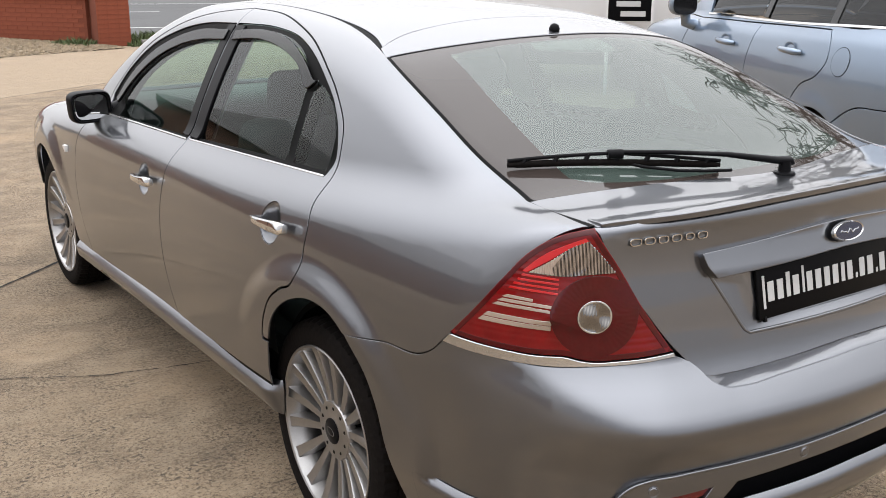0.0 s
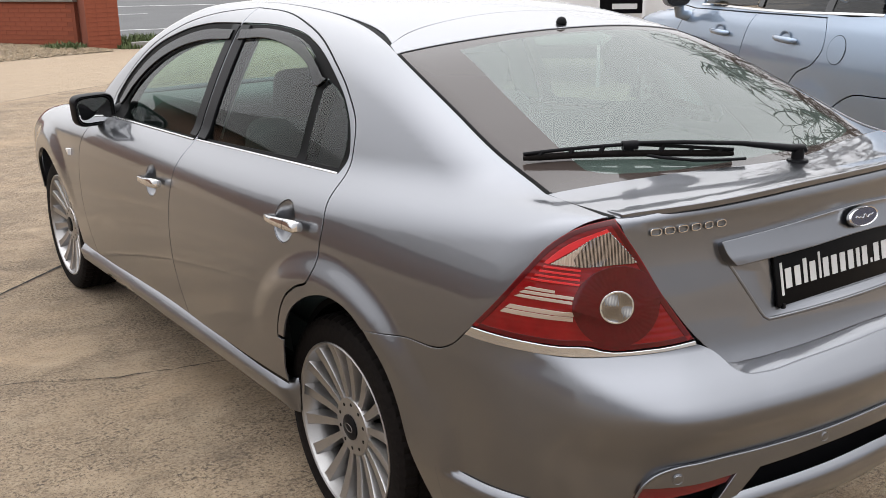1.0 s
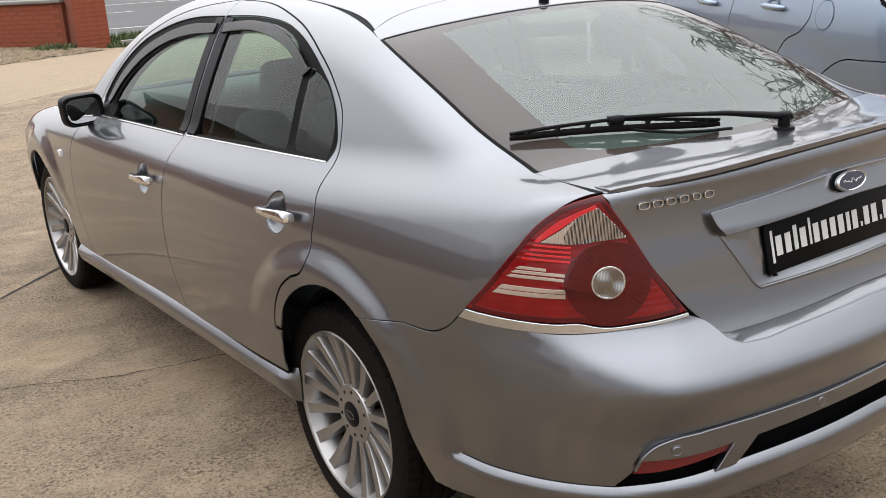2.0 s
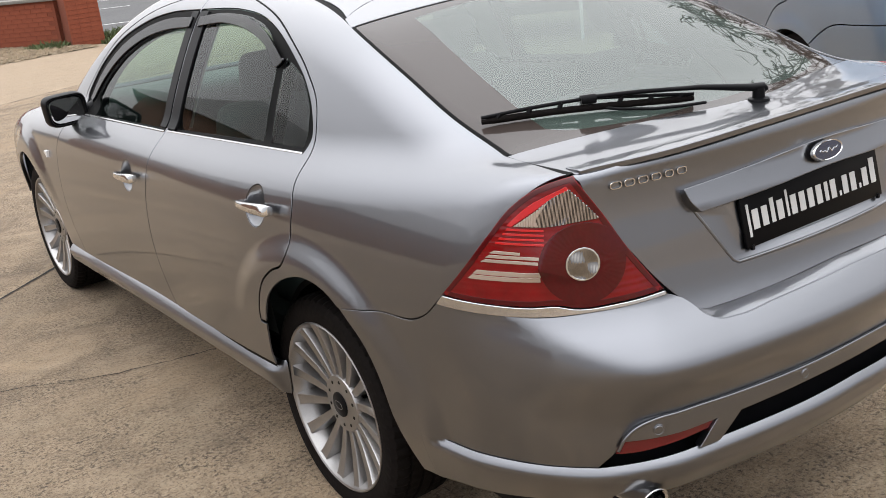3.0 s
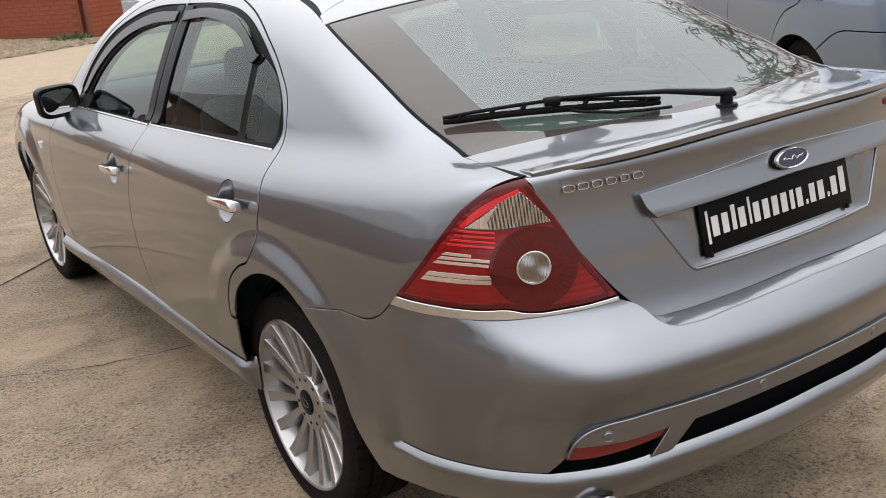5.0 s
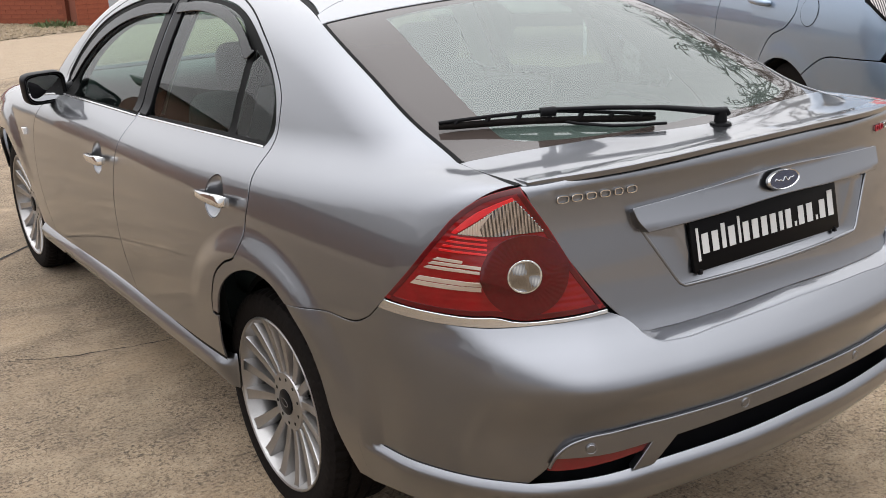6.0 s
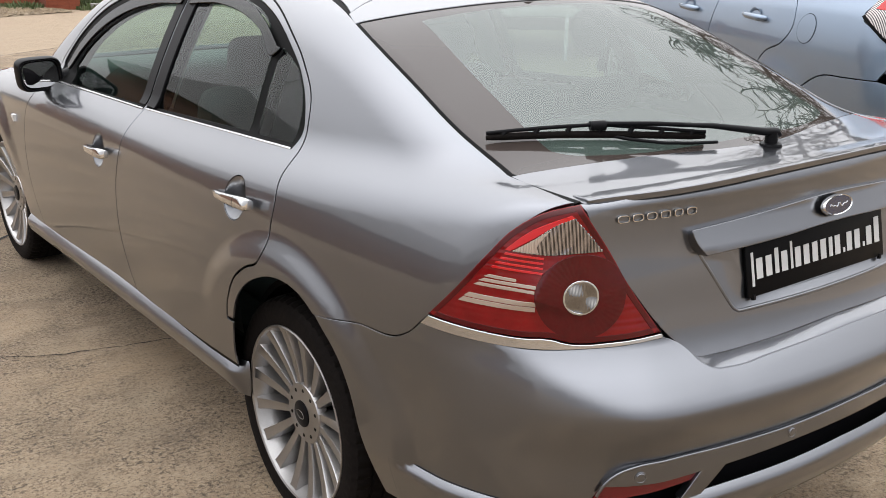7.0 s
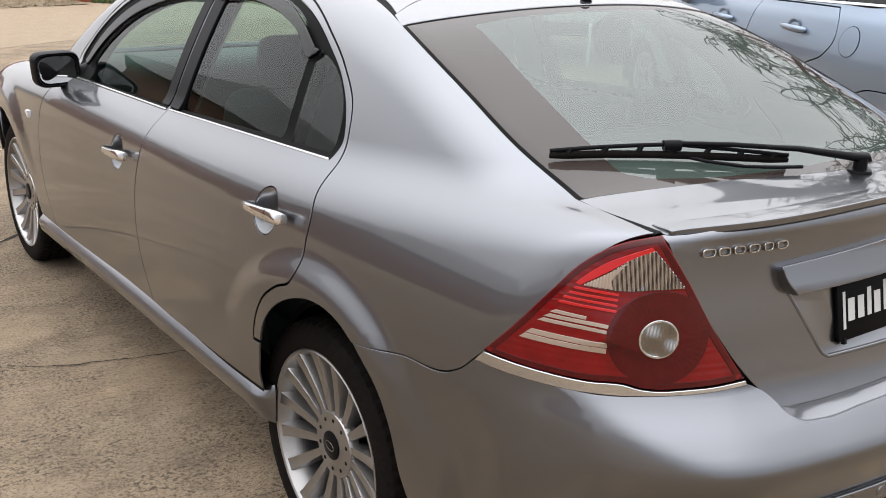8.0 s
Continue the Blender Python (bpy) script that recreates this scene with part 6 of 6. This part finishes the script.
    pull(1.50, .965, fd[0])
    shell = []
    for t, k in ((0, .9), (.02, 1.0), (.07, .98), (.13, .8), (.17, .4), (.18, .05)):
        shell.append([(-1.03 + .11 * k * math.copysign(abs(math.cos(a)) ** .7, math.cos(a)), 2.05 + t, 1.20 + .085 * k * math.copysign(abs(math.sin(a)) ** .7, math.sin(a))) for a in (2 * math.pi * j / 28 for j in range(28))])
    bm = grid_mesh(shell, close_v=True)
    bmesh.ops.recalc_face_normals(bm, faces=bm.faces)
    part("door_mirror", bm, SILVER_BLUE, fd[0], "pale blue door mirror", smooth=60)
    part("mirror_foot", tube([(-1.0, 2.12, 1.15), (-.98, 2.13, 1.06), (-.90, 2.12, 1.04)], [.04, .045, .05], 10), SILVER_BLUE, fd[0], smooth=60)
    bm = bmesh.new()
    bm.faces.new([bm.verts.new((-1.03 + .098 * math.copysign(abs(math.cos(a)) ** .7, math.cos(a)), 2.047, 1.20 + .075 * math.copysign(abs(math.sin(a)) ** .7, math.sin(a)))) for a in (2 * math.pi * j / 28 for j in range(28))])
    part("mirror_glass", bm, GLOSS_BLACK, fd[0])
    for y0 in (.21, 2.91):
        for s in (-1, 1):
            w = thing("wheel", "", "")
            part("tyre", lathe([(-.09, .21), (-.11, .235), (-.11, .288), (-.09, .315), (.09, .315), (.11, .288), (.11, .235), (.09, .21)], (0, 0, 0), 48), RUBBER, w, smooth=40)
            rim = part("rim", lathe([(-.09, .21), (-.10, .21), (-.09, .197), (-.03, .185), (.06, .185)], (0, 0, 0), 48), ALLOY, w, smooth=40)
            for k in range(10):
                b = box((-.075, -.018, .05), (-.045, .018, .197), .004, 1)
                b.transform(pose(0, 0, 0, 36 * k))
                part("spoke", b, ALLOY, rim)
            part("backing", lathe([(-.02, 0), (-.02, .19)], (0, 0, 0), 24), INNER, w)
            w.parent = e
            w.matrix_basis = pose(s * .79, y0, .315, 0, 0, 0 if s < 0 else 180)
            rows = []
            for x, r in ((-.915, .398), (-.60, .402), (-.5, .3), (-.5, .05)):
                rows.append([(-s * x if s > 0 else x, y0 + r * math.cos(a), .262 + r * math.sin(a)) for a in (radians(-5 + 190 * k / 20) for k in range(21))])
            part("wheel_housing", grid_mesh(rows), INNER, e)
    part("underbody", box((-.86, -.85, .25), (.86, 3.4, .42), .06), INNER, e)
    part("cabin_floor", box((-.78, -.6, .9), (.78, 2.4, 1.05), .04), INNER, e)
    return e


estate()


def van():
    """A white van beyond, with a black sign board fixed to it."""
    v = thing("white_van", "white panel van parked beyond the pale blue car", "van", m=pose(6.95, 6.2, 0, 0, 0, -43))
    bm = box((-2.6, 0, .42), (.35, 1.9, 1.95), .10, 3)
    part("body", bm, WHITE_PAINT, v, smooth=40)
    part("sill_trim", box((-2.5, .0, .30), (.3, 1.85, .45), .03), BLACK_TRIM, v)
    for x in (-1.9, -.35):
        w = part("wheel", lathe([(-.1, 0), (-.1, .2), (-.11, .30), (-.08, .33), (.08, .33), (.1, .2)], (0, 0, 0), 32), RUBBER, v, smooth=40)
        w.matrix_local = pose(x, .10, .33, 0, 0, 90)
    part("mirror", box((.30, -.22, .98), (.56, -.02, 1.28), .06, 3), BLACK_TRIM, v, "black van mirror", smooth=40)
    s = thing("sign_board", "black sign board with two rows of white writing", "sign", m=pose(6.38, 6.31, 0, 0, 0, -43))
    part("panel", box((-.24, -.03, .84), (.24, 0, 1.20), .006), PLATE_BLACK, s)
    part("frame_bar", box((-.27, -.035, .60), (-.24, .0, 1.22)), WHITE_PAINT, s)
    part("frame_bar", box((.24, -.035, .60), (.27, .0, 1.22)), WHITE_PAINT, s)
    part("post", box((-.26, -.02, 0), (-.22, .02, .64)), WHITE_PAINT, s)
    part("post", box((.22, -.02, 0), (.26, .02, .64)), WHITE_PAINT, s)
    part("writing_bar", box((-.15, -.034, 1.00), (.12, -.030, 1.06)), INK_WHITE, s)
    part("writing_bar", box((-.10, -.034, .89), (.18, -.030, .95)), INK_WHITE, s)


van()


# ---- cabin of the hatchback ----
def seat(x, y, name):
    """A front seat: cushion, bolstered back and headrest on two posts."""
    b = part(name, box((x - .25, y - .25, .38), (x + .25, y + .28, .54), .06, 3), CLOTH, car, "dark grey cloth front seat", smooth=40)
    bm = box((-.25, -.07, 0), (.25, .07, .56), .06, 3)
    bm.transform(Matrix.Translation((x, y - .22, .50)) @ pose(0, 0, 0, 18))
    part("backrest", bm, CLOTH, b, smooth=40)
    bm = box((-.14, -.05, .55), (.14, .05, .72), .045, 3)
    bm.transform(Matrix.Translation((x, y - .22, .50)) @ pose(0, 0, 0, 14))
    part("headrest", bm, CLOTH, b, smooth=40)
    for s in (-.05, .05):
        bm = tube([(s, 0, .52), (s, 0, .62)], .007, 8)
        bm.transform(Matrix.Translation((x, y - .22, .50)) @ pose(0, 0, 0, 14))
        part("headrest_post", bm, CHROME, b)


def cabin():
    seat(-.37, 1.36, "front_seat")
    seat(.37, 1.36, "front_seat")
    bench = part("rear_bench", box((-.62, .28, .36), (.62, .80, .54), .06, 3), CLOTH, car, "dark grey cloth rear bench", smooth=40)
    bm = box((-.62, -.07, 0), (.62, .07, .56), .06, 3)
    bm.transform(Matrix.Translation((0, .30, .48)) @ pose(0, 0, 0, 22))
    part("backrest", bm, CLOTH, bench, smooth=40)
    for x in (-.36, .0, .36):
        bm = box((x - .12, -.04, .55), (x + .12, .045, .67), .04, 3)
        bm.transform(Matrix.Translation((0, .30, .48)) @ pose(0, 0, 0, 20))
        part("headrest", bm, CLOTH, bench, smooth=40)
    part("parcel_shelf", box((-.52, -.60, .97), (.52, .12, 1.0), .01), SHELF, car, "pale grey parcel shelf")
    bm = box((-.70, 2.02, .70), (.70, 2.42, .98), .07, 3)
    part("dashboard", bm, TRIM_GREY, car, "dark grey dashboard", smooth=40)
    rows = []
    for k in range(28):
        a = 2 * math.pi * k / 28
        rows.append([(.37 + (.175 + .016 * math.cos(b)) * math.cos(a), 1.93 + .016 * math.sin(b) + .10 * math.sin(a), .90 + (.16 + .016 * math.cos(b)) * math.sin(a)) for b in (2 * math.pi * j / 8 for j in range(8))])
    wheel_ob = part("steering_wheel", grid_mesh(rows, close_u=True, close_v=True), TRIM_GREY, car, "dark steering wheel", smooth=180)
    part("wheel_hub", box((.29, 1.93, .84), (.45, 1.98, .95), .03), TRIM_GREY, wheel_ob, smooth=40)
    part("floor_pan", box((-.72, -.45, .34), (.72, 2.5, .37)), TRIM_GREY, car)
    # linings inside the shell
    skin("headlining", "top", [[[(-.50, .12), (-.43, .8), (-.43, 1.4), (-.46, 1.74)], [(-.46, 1.74), (.46, 1.74)], [(.46, 1.74), (.43, 1.4), (.43, .8), (.50, .12)], [(.50, .12), (-.50, .12)]]], HEADLINING, car, hatch, .08, off=-.03, edge=0, label="pale fabric headlining")
    skin("door_lining", "round", [[[(.32, .42), (2.05, .40)], [(2.05, .40), (2.0, .93)], [(2.0, .93), (.10, .99)], [(.10, .99), (.12, .80), (.32, .62)], [(.32, .62), (.32, .42)]]], TRIM_GREY, car, hatch, .08, off=-.07, edge=0, mirror=True, label="dark door lining")
    skin("pillar_lining", "round", [[[(-.64, .05, 1.06), (-.60, -.45, 1.08)], [(-.60, -.45, 1.08), (-.57, -.15, 1.20), (-.50, .12, 1.31)], [(-.50, .12, 1.31), (-.60, .35, 1.28)], [(-.60, .35, 1.28), (-.66, .14, 1.16), (-.70, .06, 1.05)], [(-.70, .06, 1.05), (-.64, .05, 1.06)]]],
         TRIM_GREY, car, hatch, .05, off=-.065, edge=0, mirror=True, label="grey rear pillar lining")
    skin("pillar_lining", "round", [[[(-.74, 1.0, .99), (-.74, 1.15, .99)], [(-.74, 1.15, .99), (-.58, 1.15, 1.34)], [(-.58, 1.15, 1.34), (-.58, .98, 1.34)], [(-.58, .98, 1.34), (-.74, 1.0, .99)]]], HEADLINING, car, hatch, .05, off=-.06, edge=0, mirror=True, label="pale centre pillar lining")


cabin()
